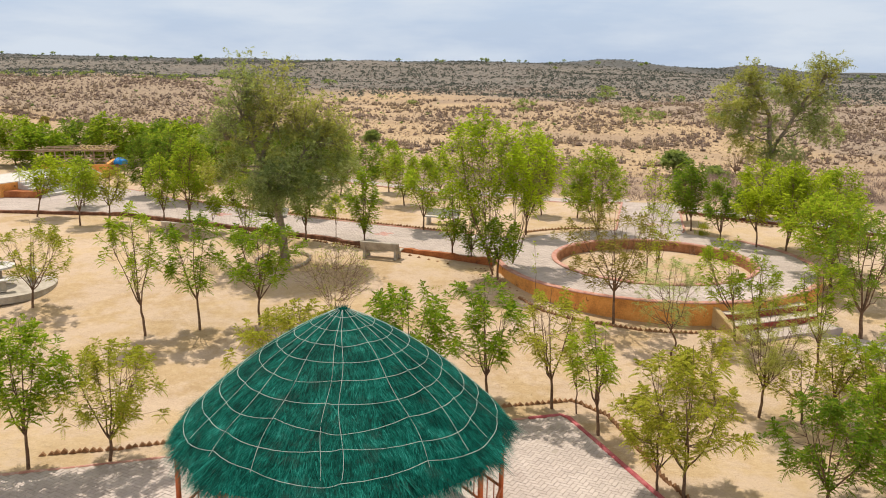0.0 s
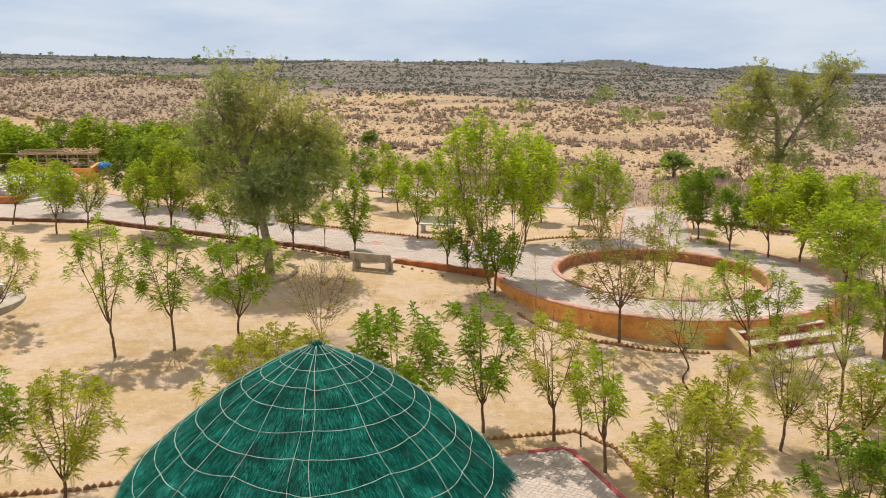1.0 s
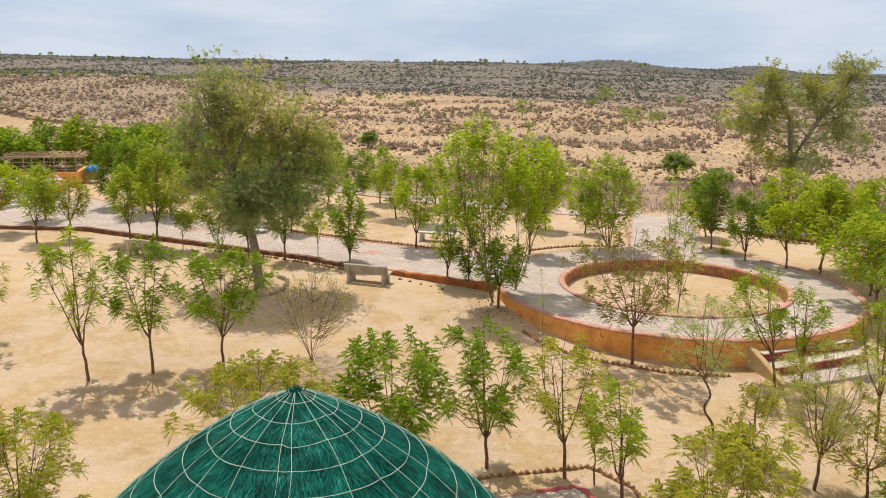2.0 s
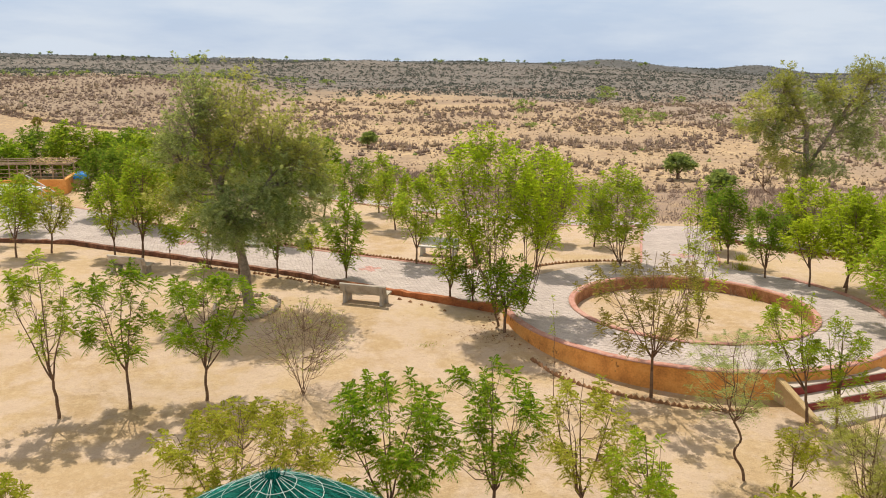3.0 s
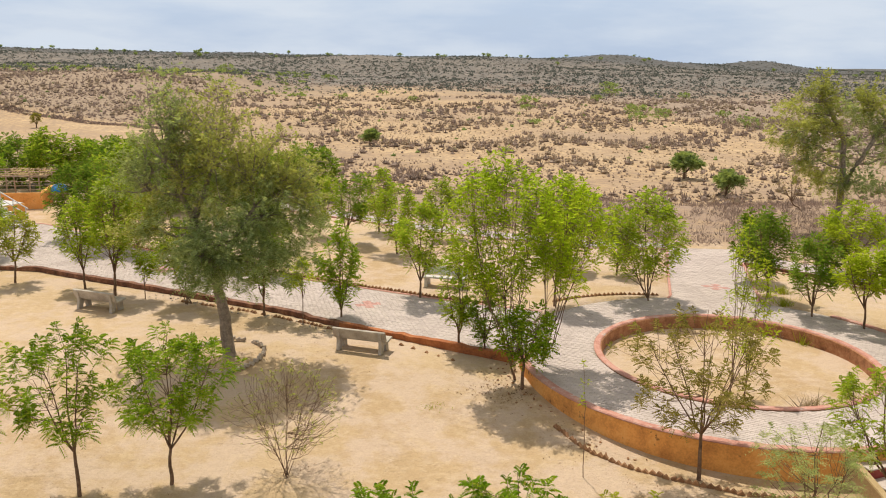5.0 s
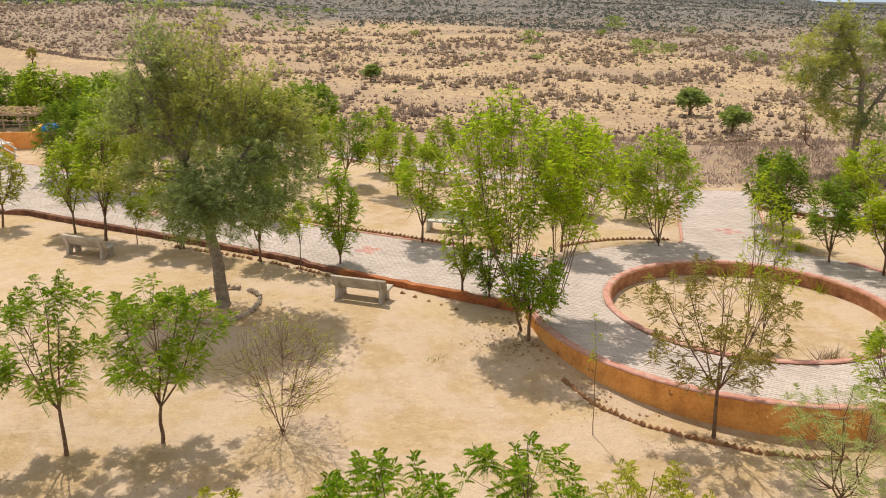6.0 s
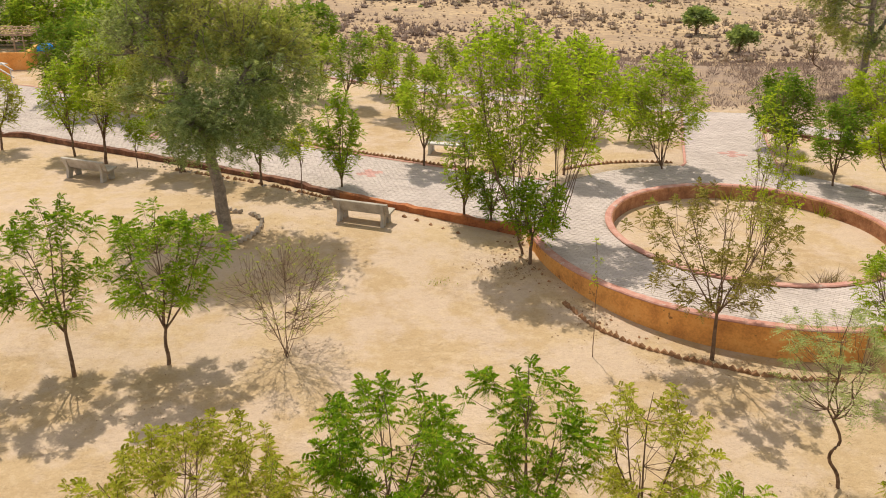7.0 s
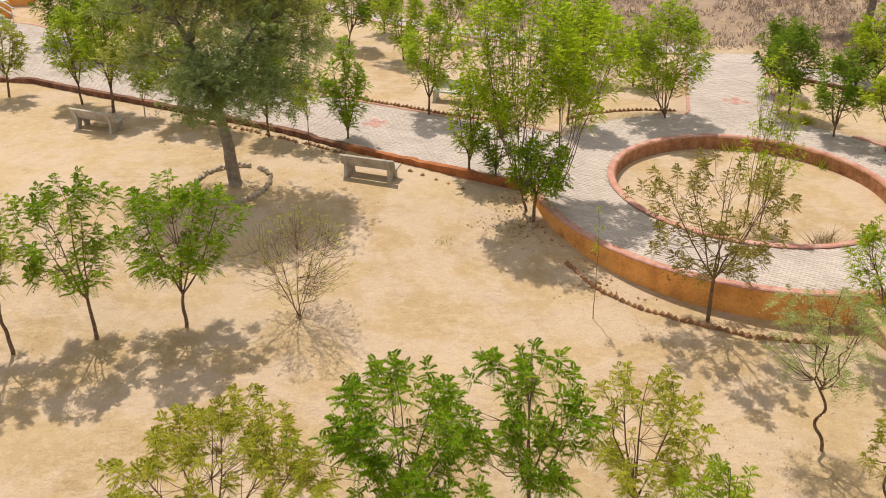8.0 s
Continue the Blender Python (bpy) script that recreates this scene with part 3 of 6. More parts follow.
def strip(line, width, z0, z1, closed=False, rough=0.0, seed=0, arris=0.03):
    """A wall along a line, its outer side on the line's left; z0 and z1 may be functions of the place."""
    rng = np.random.RandomState(seed)
    p = np.asarray(line, float)
    if closed:
        way = np.roll(p, -1, 0) - np.roll(p, 1, 0)
    else:
        way = np.gradient(p, axis=0)
    way /= np.linalg.norm(way, axis=1, keepdims=True)
    left = np.stack([-way[:, 1], way[:, 0]], 1)
    a, b = p, p - left * width
    top = np.array([z1(x, y) if callable(z1) else z1 for x, y in p]) + rng.normal(0, rough, len(p))
    low = np.array([z0(x, y) if callable(z0) else z0 for x, y in p])
    bev = min(arris, width / 4)
    rings = [np.c_[a, low], np.c_[a, top - bev], np.c_[a - left * bev, top], np.c_[b + left * bev, top], np.c_[b, top - bev], np.c_[b, low]]
    v = np.concatenate(rings)
    n, k = len(p), len(rings)
    f = []
    for i in range(n if closed else n - 1):
        j = (i + 1) % n
        f += [[r * n + i, r * n + j, (r + 1) * n + j, (r + 1) * n + i] for r in range(k - 1)]
    if not closed:
        f += [[r * n for r in range(k)], [r * n + n - 1 for r in reversed(range(k))]]
    return v, f


def resample(line, step):
    p = np.asarray(line, float)
    d = np.r_[0, np.cumsum(np.linalg.norm(np.diff(p, axis=0), axis=1))]
    s = np.linspace(0, d[-1], max(2, int(d[-1] / step)))
    return np.stack([np.interp(s, d, p[:, 0]), np.interp(s, d, p[:, 1])], 1)


def arc(r, a0, a1, n):
    t = np.radians(np.linspace(a0, a1, n))
    return np.stack([RING_X + r * np.cos(t), RING_Y + r * np.sin(t)], 1)


path = slab("path", PATH_POLY, 0.3, PAVE - 0.009, JOINT, "raised garden path of pale grey interlocking pavers")
cross_path = slab("cross_path", CROSS_POLY, 0.3, PAVE - 0.013, JOINT, "wide paved walk of pale grey blocks beyond the ring")
back_path = slab("back_path", BACK_POLY, 0.3, PAVE - 0.017, JOINT, "narrow paved walk along the garden's edge")
east_path = slab("east_path", EAST_POLY, 0.3, PAVE - 0.021, JOINT, "paved walk leading off among the trees")
plaza = slab("plaza", PLAZA_POLY, -1.3, -0.629, JOINT, "paved court of pale grey blocks round the hut")
step_path = slab("step_path", STEP_PATH_POLY, -0.8, -0.279, JOINT, "low paved walk at the foot of the steps")


def annulus(name, r0, r1, z0, z1, mat, label):
    a, b = arc(r0, 0, 360, 121)[:-1], arc(r1, 0, 360, 121)[:-1]
    n = len(a)
    v = np.concatenate([np.c_[a, np.full(n, z0)], np.c_[a, np.full(n, z1)], np.c_[b, np.full(n, z1)], np.c_[b, np.full(n, z0)]])
    f = [[r * n + i, r * n + (i + 1) % n, ((r + 1) % 4) * n + (i + 1) % n, ((r + 1) % 4) * n + i] for r in range(4) for i in range(n)]
    return tagged(new(name, mesh_of(name, v, f, mat)), label, "paving", kind="structure")


ring_paving = annulus("ring_paving", RING_IN - 0.1, RING_OUT - 0.1, 0.0, PAVE - 0.008, JOINT, "circular raised walk of pale grey pavers")

# the retaining wall of the ring, on the garden's side and round the east
wall_v, wall_f = strip(arc(RING_OUT, 402, 183, 150), 0.24, lambda x, y: ground_z(x, y) - 0.3, PAVE - 0.005, rough=0.004, seed=4)
ring_wall = tagged(new("ring_wall", mesh_of("ring_wall", wall_v, wall_f, ORANGE)), "weathered orange plastered retaining wall of a raised ring", "wall", kind="structure")
cop_v, cop_f = strip(arc(RING_OUT + 0.03, 402, 183, 150), 0.27, PAVE - 0.01, PAVE + 0.045, rough=0.004, seed=5)
piece("coping", mesh_of("coping", cop_v, cop_f, COPING), ring_wall, label="faded red coping")
rim_v, rim_f = strip(arc(RING_IN + 0.12, 0, 360, 121)[:-1][::-1], 0.26, 0.2, PAVE + 0.03, True, 0.004, 6)
ring_rim = tagged(new("ring_rim", mesh_of("ring_rim", rim_v, rim_f, RIM)), "low worn red-brown rim wall round a sunken sand circle", "wall", kind="structure")
rcp_v, rcp_f = strip(arc(RING_IN + 0.13, 0, 360, 121)[:-1][::-1], 0.23, PAVE + 0.025, PAVE + 0.065, True, 0.004, 7)
piece("coping", mesh_of("coping", rcp_v, rcp_f, COPING), ring_rim, label="faded pink-red coping")

for name, line, mat, label in (("path_kerb", KERB_LINE[:10], KERB, "worn dark red-oxide kerb wall along the raised path, darkened for its shaded face"), ("path_wall", KERB_LINE[9:], WALL_RED, "worn reddish orange plastered kerb wall along the raised path")):
    kv, kf = strip(resample([(x - 0.03, y - 0.07) for x, y in line], 0.35)[::-1], 0.24, lambda x, y: ground_z(x, y - 0.4) - 0.25, PAVE + 0.03, rough=0.016, seed=8, arris=0.010)
    tagged(new(name, mesh_of(name, kv, kf, mat)), label, "kerb", kind="structure")


def edge_strip(name, line, width, z0, z1, mat, label):
    v, f = strip(resample(line, 0.5), width, z0, z1, rough=0.006, seed=len(line))
    return tagged(new(name, mesh_of(name, v, f, mat)), label, "kerb", kind="structure")


edge_strip("far_kerb", FAR_LINE, 0.12, 0.5, PAVE + 0.02, COPING, "thin faded red border of the path")
edge_strip("cross_kerb", [(9.0, 45.7), (9.2, 46.0), (10.2, 50.6), (11.3, 55.3)], 0.12, 0.5, PAVE + 0.02, COPING, "thin faded red border of the walk")
edge_strip("cross_kerb", [(14.35, 52.2), (13.75, 49.5), (13.0, 46.0), (12.75, 45.4)], 0.12, 0.5, PAVE + 0.025, COPING, "faded red kerb of the walk")
edge_strip("east_kerb", [(14.3, 51.9), (18.4, 48.5), (30.0, 40.9)], 0.14, 0.4, PAVE + 0.12, KERB, "dark red kerb of the walk among trees")
edge_strip("back_kerb", [(11.3, 55.1), (7.5, 54.8), (-1.2, 58.4), (-5.2, 61.2), (-14.0, 66.4)], 0.12, 0.4, PAVE + 0.03, COPING, "faded red border along the back walk")
edge_strip("plaza_kerb", [(-16.0, 18.45), (2.6, 24.0)], 0.12, -1.2, -0.605, COPING, "thin faded border of the paved court")
edge_strip("plaza_kerb", [(2.6, 24.0), (3.80, 24.36), (5.45, 19.5), (8.45, 10.5)], 0.16, -1.2, -0.59, CRIMSON, "thin crimson border of the paved court")


# steps down from the ring
def build_steps():
    m = Matrix.Translation((12.22, 32.44, 0)) @ Matrix.Rotation(radians(23), 4, "Z")
    st = tagged(new("steps"), "wide steps with pale treads and dark red risers", "steps", kind="structure")
    st.matrix_basis = m
    part("landing", box_bm(3.9, 1.6, 0.80, Matrix.Translation((0, 0.80, 0.0)), 0.015), RISER, st, "dark red painted riser")
    part("landing_top", box_bm(3.9, 0.9, 0.05, Matrix.Translation((0, 0.43, 0.80)), 0.008), PAVER, st)
    for i, top in enumerate((0.55, 0.27)):
        y = -0.28 - 0.57 * i
        part("riser", box_bm(3.9, 0.56, top + 0.45 - 0.035, Matrix.Translation((0, y, -0.45)), 0.01), RISER, st, "dark red painted riser")
        part("tread", box_bm(3.92, 0.58, 0.04, Matrix.Translation((0, y - 0.005, top - 0.04)), 0.01), TREAD, st, "pale stone tread")
    part("foot_slab", box_bm(4.3, 0.95, 0.5, Matrix.Translation((0.15, -1.62, -0.5)), 0.01), PAVER, st, "pale paved foot of the steps")
    bm = bmesh.new()
    prof = [(0.3, 0.76), (0.3, -0.5), (-1.7, -0.5), (-1.7, -0.06), (-0.1, 0.70)]
    for x in (-2.20, -1.97):
        bm.faces.new([bm.verts.new((x, a, b)) for a, b in prof])
    bm.verts.ensure_lookup_table()
    n = len(prof)
    for i in range(n):
        j = (i + 1) % n
        bm.faces.new([bm.verts[i], bm.verts[j], bm.verts[n + j], bm.verts[n + i]])
    bmesh.ops.recalc_face_normals(bm, faces=bm.faces[:])
    bmesh.ops.bevel(bm, geom=bm.edges[:], offset=0.02, segments=2, affect="EDGES")
    part("cheek", bm, YELLOW, st, "sloping ochre side wall")


build_steps()


# ---- the thatched hut ----
HUT_X, HUT_Y, HUT_TOP = -1.96, 16.83, 4.75


def roof_drop(r):
    return 0.42 * r + 0.086 * r * r


def build_hut():
    rng = np.random.RandomState(21)
    hut = thing("thatched_hut", pose(HUT_X, HUT_Y, -0.62), "open garden hut with green-dyed straw roof and orange posts", "hut")
    top = HUT_TOP + 0.62
    # under-layer of the roof, with thickness
    rs = np.linspace(0.05, 3.36, 16)
    a = np.linspace(0, 2 * np.pi, 64, endpoint=False)
    v, f = [], []
    for shell in (0.0, -0.14):
        for r in rs:
            lump = 1 + 0.012 * np.sin(8 * a + 0.4) + 0.008 * np.sin(17 * a)
            v.append(np.stack([r * lump * np.cos(a), r * lump * np.sin(a), np.full(64, top - 0.05 - roof_drop(r) + shell) + 0.015 * np.sin(8 * a)], 1))
    k, n = len(rs), 64
    for s in range(2):
        for i in range(k - 1):
            for j in range(n):
                q = [(s * k + i) * n + j, (s * k + i) * n + (j + 1) % n, (s * k + i + 1) * n + (j + 1) % n, (s * k + i + 1) * n + j]
                f.append(q if s else q[::-1])
    for i in (0, k - 1):
        f += [[i * n + j, i * n + (j + 1) % n, (k + i) * n + (j + 1) % n, (k + i) * n + j] for j in range(n)]
    roof = piece("roof", mesh_of("roof", np.concatenate(v), f, THATCH, smooth=True), hut, label="deep teal green straw roof")
    # straws combed down the slope, in shaggy layers
    m = 62000
    r0 = 3.45 * np.sqrt(rng.uniform(0.0, 1.0, m))
    an = rng.uniform(0, 2 * np.pi, m)
    ln = rng.uniform(0.22, 0.60, m)
    skew = rng.normal(0, 0.26, m) + 0.14 * np.sin(5 * an + 3 * r0) + 0.12 * np.sin(13 * an - 5 * r0)
    heap = 0.5 + 0.5 * waves(r0 * np.cos(an), r0 * np.sin(an), 0.16, 22)
    lift0, lift1 = rng.uniform(-0.03, 0.02, m) + 0.02 * heap, rng.uniform(-0.01, 0.09, m) * (0.4 + 1.2 * heap)
    r1 = r0 + ln * 0.80
    edge = 3.36 + 0.10 * np.sin(8 * an + 1.0) + 0.08 * np.sin(19 * an) + rng.normal(0, 0.05, m)
    over = np.maximum(r1 - edge, 0)
    z0 = top - roof_drop(r0) + lift0
    z1 = top - roof_drop(np.minimum(r1, edge)) + lift1 - over * 0.85
    r1 = np.minimum(r1, edge) + over * 0.7
    a1 = an + skew * ln / np.maximum(r0, 0.25)
    p0, p1 = np.stack([r0 * np.cos(an), r0 * np.sin(an), z0], 1), np.stack([r1 * np.cos(a1), r1 * np.sin(a1), z1], 1)
    w = np.stack([-np.sin(an), np.cos(an), 0 * an], 1) * rng.uniform(0.004, 0.010, m)[:, None]
    tri = np.stack([p0 - w, p0 + w, p1], 1).reshape(-1, 3)
    piece("straw", tri_mesh("straw", tri, THATCH), roof, kind="stuff")
    # ragged fringe hanging from the eave
    m = 15000
    an = rng.uniform(0, 2 * np.pi, m)
    tuft = 0.5 + 0.35 * np.sin(11 * an + 1.0) + 0.30 * np.sin(17 * an + 2) + 0.25 * np.sin(37 * an)
    ln = (0.05 + 0.42 * np.clip(tuft, 0, 1.15) ** 1.8) * rng.uniform(0.55, 1.1, m)
    r0 = 3.32 + rng.uniform(-0.22, 0.08, m)
    z0 = top - roof_drop(r0) + rng.uniform(-0.10, 0.02, m)
    out = rng.uniform(0.74, 0.98, m)
    a1 = an + rng.normal(0, 0.035, m)
    r1 = r0 + ln * out
    z1 = z0 - ln * np.sqrt(1 - 0.80 * out**2)
    p0, p1 = np.stack([r0 * np.cos(an), r0 * np.sin(an), z0], 1), np.stack([r1 * np.cos(a1), r1 * np.sin(a1), z1], 1)
    w = np.stack([-np.sin(an), np.cos(an), 0 * an], 1) * rng.uniform(0.007, 0.014, m)[:, None]
    tri = np.stack([p0 - w, p0 + w, p1], 1).reshape(-1, 3)
    piece("fringe", tri_mesh("fringe", tri, THATCH), roof, kind="stuff")
    # tuft on the very top
    b = np.stack([rng.normal(0, 0.05, 260), rng.normal(0, 0.05, 260), np.full(260, top - 0.10)], 1)
    t = b + np.stack([rng.normal(0, 0.06, 260), rng.normal(0, 0.06, 260), rng.uniform(0.10, 0.22, 260)], 1)
    tri = np.stack([b - [0.008, 0, 0], b + [0.008, 0.004, 0], t], 1).reshape(-1, 3)
    piece("finial", tri_mesh("finial", tri, THATCH), roof, kind="stuff")
    # rope net
    spokes = 19
    def on_roof(r, g, up=0.055):
        return (r * math.cos(g), r * math.sin(g), top - roof_drop(r) + up)
    wob = [[rng.normal(0, 0.03) for _ in range(spokes)] for _ in range(9)]
    angle = [2 * math.pi * i / spokes + rng.normal(0, 0.075) for i in range(spokes)]
    for i in range(spokes):
        pts = [on_roof(r, angle[i] + 0.02 * math.sin(4 * r + i)) for r in np.linspace(0.10, 3.19, 22)]
        v, f = tubes([(pts, [0.0042] * len(pts))], 5)
        piece("rope", mesh_of("rope", v, f, ROPE, smooth=True), roof, label="pale tie rope")
    for h, r in enumerate((0.30, 0.64, 0.99, 1.35, 1.71, 2.08, 2.45, 2.82, 3.18)):
        pts = []
        for i in range(spokes + 1):
            i0, i1 = i % spokes, (i + 1) % spokes
            g0, g1 = angle[i0], angle[i1] + (2 * math.pi if i1 == 0 else 0)
            for s in (0.0, 0.25, 0.5, 0.75):
                rr = r * (1 + (wob[h][i0] * (1 - s) + wob[h][i1] * s) * 0.6) + 0.006 * r * math.sin(math.pi * s)
                pts.append(on_roof(min(rr, 3.30), g0 + (g1 - g0) * s))
            if i == spokes:
                break
        pts = pts[: spokes * 4 + 1]
        v, f = tubes([(pts, [0.0050] * len(pts))], 5)
        piece("rope", mesh_of("rope", v, f, ROPE, smooth=True), roof, label="pale tie rope")
    # plinth, posts, rails and balusters
    bm = bmesh.new()
    bmesh.ops.create_cone(bm, cap_ends=True, segments=8, radius1=3.75, radius2=3.7, depth=0.34, matrix=Matrix.Translation((0, 0, 0.10)) @ Matrix.Rotation(radians(10), 4, "Z"))
    part("plinth", bm, TREAD, hut, "pale low plinth")
    corner = [radians(10 + 45 * i) for i in range(8)]
    spots = [(3.42 * math.cos(g), 3.42 * math.sin(g)) for g in corner]
    for x, y in spots:
        v, f = tubes([([(x, y, 0.2), (x, y, 1.5), (x, y, 2.85)], [0.055, 0.055, 0.055])], 10)
        piece("post", mesh_of("post", v, f, POST, smooth=True), hut, label="orange-red painted round post")
    for i in range(8):
        if i == 5:
            continue
        (x0, y0), (x1, y1) = spots[i], spots[(i + 1) % 8]
        for z in (0.50, 1.18):
            v, f = tubes([([(x0, y0, z), ((x0 + x1) / 2, (y0 + y1) / 2, z), (x1, y1, z)], [0.032] * 3)], 8)
            piece("rail", mesh_of("rail", v, f, POST, smooth=True), hut, label="orange-red handrail")
        for s in np.linspace(0.1, 0.9, 9):
            x, y = x0 + (x1 - x0) * s, y0 + (y1 - y0) * s
            v, f = tubes([([(x, y, 0.48), (x, y, 0.8), (x, y, 1.18)], [0.014] * 3)], 6)
            piece("baluster", mesh_of("baluster", v, f, POST), hut, label="thin orange-red bar")
    for i in range(8):
        (x0, y0), (x1, y1) = spots[i], spots[(i + 1) % 8]
        v, f = tubes([([(x0, y0, 2.72), ((x0 + x1) / 2, (y0 + y1) / 2, 2.72), (x1, y1, 2.80)], [0.05] * 3)], 8)
        piece("ring_beam", mesh_of("ring_beam", v, f, POST), hut)
        x, y = spots[i]
        v, f = tubes([([(x, y, 2.74), (x * 0.5, y * 0.5, top - 0.30 - roof_drop(1.71)), (0, 0, top - 0.30)], [0.04, 0.04, 0.04])], 6)
        piece("rafter", mesh_of("rafter", v, f, WOOD), hut)


build_hut()


# ---- trees ----
def tree_plan(rng, h, r, low, off, limbs, tips, flat=1.0, upright=0.0, thick=0.045, stems=1, fork=None, lean=0.0, vase=0.0, crook=0.010, wander=0.022):
    """Branches and twig ends of a young tree: a trunk, limbs from its fork, and twigs filling an uneven crown."""
    fork = max(0.25, low * 0.62) if fork is None else fork
    cz, half = (h + low) / 2, (h - low) / 2
    g = rng.normal(0, 1, (tips * 3, 3))
    g /= np.linalg.norm(g, axis=1, keepdims=True)
    g *= rng.uniform(0.25, 1.0, (len(g), 1)) ** 0.45
    lump = 1 + (0.28 if tips < 200 else 0.12) * np.sin(3 * np.arctan2(g[:, 1], g[:, 0]) + rng.uniform(0, 6)) * (1 - np.abs(g[:, 2]))
    keep = rng.uniform(0, 1, len(g)) < 0.62 + (0.38 if tips < 200 else 0.15) * np.sin(5 * g[:, 0] + 4 * g[:, 2] + rng.uniform(0, 6))
    ends = (g * [r, r, half] * np.c_[lump, lump, np.ones(len(g))])[keep][:tips]
    taper = 1 - 0.35 * np.clip(ends[:, 2] / half, 0, 1) * (1 - flat * 0.4)
    ends[:, :2] *= taper[:, None]
    ends[:, :2] *= (1 - vase * np.clip(0.35 - ends[:, 2] / half, 0, 1))[:, None]
    ends += [off, 0, cz]
    lines = []
    base_r = thick
    if stems == 1:
        bend = np.array([off * 0.30 + lean, rng.normal(0, 0.05), fork])
        trunk = curve_to((0, 0, -0.12), bend, 6, 0.0, rng, crook)
        if crook > 0.03:
            # bends eased over more points
            fine = np.linspace(0, 5, 16)
            trunk = np.stack([np.interp(fine, np.arange(6), trunk[:, i]) for i in range(3)], 1)
            for _ in range(3):
                trunk[1:-1] = 0.25 * trunk[:-2] + 0.5 * trunk[1:-1] + 0.25 * trunk[2:]
        lines.append((trunk, np.linspace(base_r * 1.25, base_r * 0.85, len(trunk))))
        forks = [bend] * limbs
    else:
        forks = [np.array([rng.normal(0, 0.06), rng.normal(0, 0.06), 0.02]) for _ in range(limbs)]
    ang = np.arctan2(ends[:, 1], ends[:, 0] - off) + rng.normal(0, 0.35, len(ends))
    group = np.floor((ang + np.pi + rng.uniform(0, 6)) / (2 * np.pi / limbs)).astype(int) % limbs
    inner = (np.hypot(ends[:, 0] - off, ends[:, 1]) < r * 0.38) & (ends[:, 2] > cz - half * 0.2)
    group[inner] = 0
    ways = np.zeros_like(ends)
    for k in range(limbs):
        mine = np.where(group == k)[0]
        if not len(mine):
            continue
        goal = ends[mine].mean(0)
        goal[2] = max(goal[2], ends[mine][:, 2].max() - half * 0.35)
        if k == 0 and limbs > 2:
            goal = np.array([off, 0, h - 0.12 * half])
        limb = curve_to(forks[k], goal, 8, -0.10 + upright, rng, wander)
        limb[1:-1] = 0.25 * limb[:-2] + 0.5 * limb[1:-1] + 0.25 * limb[2:]
        rad = np.linspace(base_r * (0.72 if stems == 1 else 0.5) * min(1.0, 2.1 / math.sqrt(limbs)), base_r * 0.12, 8)
        lines.append((limb, rad))
        for e in mine:
            gap = np.linalg.norm(limb - ends[e], axis=1) + 0.7 * np.maximum(limb[:, 2] - ends[e][2] + 0.15, 0)
            at = min(int(np.argmin(gap)), 6)
            at = max(1, at - rng.randint(0, 2))
            twig = curve_to(limb[at], ends[e], 4, -0.10, rng, 0.035)
            lines.append((twig, np.linspace(min(rad[at] * 0.55, 0.015), 0.004, 4)))
            w = twig[-1] - twig[-2]
            ways[e] = w / (np.linalg.norm(w) + 1e-9)
    return lines, ends, ways


tree_count = [0]


def neem(x, y, h, r, low, off, leaf, tips=62, per=8, limbs=4, length=0.30, pairs=5, thick=0.045, stems=1, label="", group="", z=None, fork=None, name="neem_tree", upright=0.0, lean=0.0, droop=0.40, fat=0.075, leaflet=0.42, vase=0.0, crook=0.010, wander=0.022):
    """A young garden tree with feathered leaves in tufts."""
    tree_count[0] += 1
    rng = np.random.RandomState(100 + tree_count[0])
    tree = thing(name, pose(x, y, ground_z(x, y) if z is None else z), label or "young neem tree with loose tufts of green leaves, in sand", "tree", group)
    lines, ends, ways = tree_plan(rng, h, r, low, off, limbs, int(tips * (0.82 if y < 33.0 else 1.3 if y < 54 else 1.1)), thick=thick, stems=stems, fork=fork, upright=upright, lean=lean, vase=vase, crook=crook, wander=wander)
    v, f = tubes(lines, 5)
    piece("trunk", mesh_of("trunk", v, f, BARK, smooth=True), tree, label="slim brown trunk and limbs")
    # rosettes at the twig ends of near trees, looser tufts on those farther off
    if y < 33.0 and length > 0.2 and fat > 0.05:
        leaves = quad_mesh("crown", plumes(ends, ways, per + 5, length * (0.74 if y < 26 else 0.66), 6, rng, droop + 0.1), LEAF[leaf])
    elif fat > 0.05 and per > 3:
        leaves = quad_mesh("crown", plumes(ends, ways, per + 1, length * 0.92, 4, rng, droop, 0.44, 0.25, 0.6), LEAF[leaf])
    else:
        leaves = tri_mesh("crown", sprays(ends, ways, per + 2 if per > 3 else per, length * 0.84, min(pairs, 4), leaflet * 0.84, fat * 1.15, droop, rng), LEAF[leaf])
    piece("crown", leaves, tree)
    return tree


GREEN = "young neem tree with fresh green tufted leaves"
OLIVE = "young tree with thin olive-green leaves"
DEEP = "small dense tree with deep green leaves"
LIME = "young tree with bright yellow-green leaves"
# open sand before the path
neem(-10.67, 29.57, 4.85, 1.20, 1.8, -0.25, "g", 74, 8, 5, 0.34, label="tall thin young neem with loose tufts, in open sand")
neem(-8.87, 30.21, 4.55, 1.45, 1.5, -0.22, "e", 84, 9, 4, 0.36, label="young neem forking low, with loose tufts, in open sand", fork=1.15)
neem(-6.83, 30.78, 4.15, 1.55, 1.50, 0.12, "e", 135, 9, 5, 0.34, label="full-crowned young neem in open sand", fork=0.95)
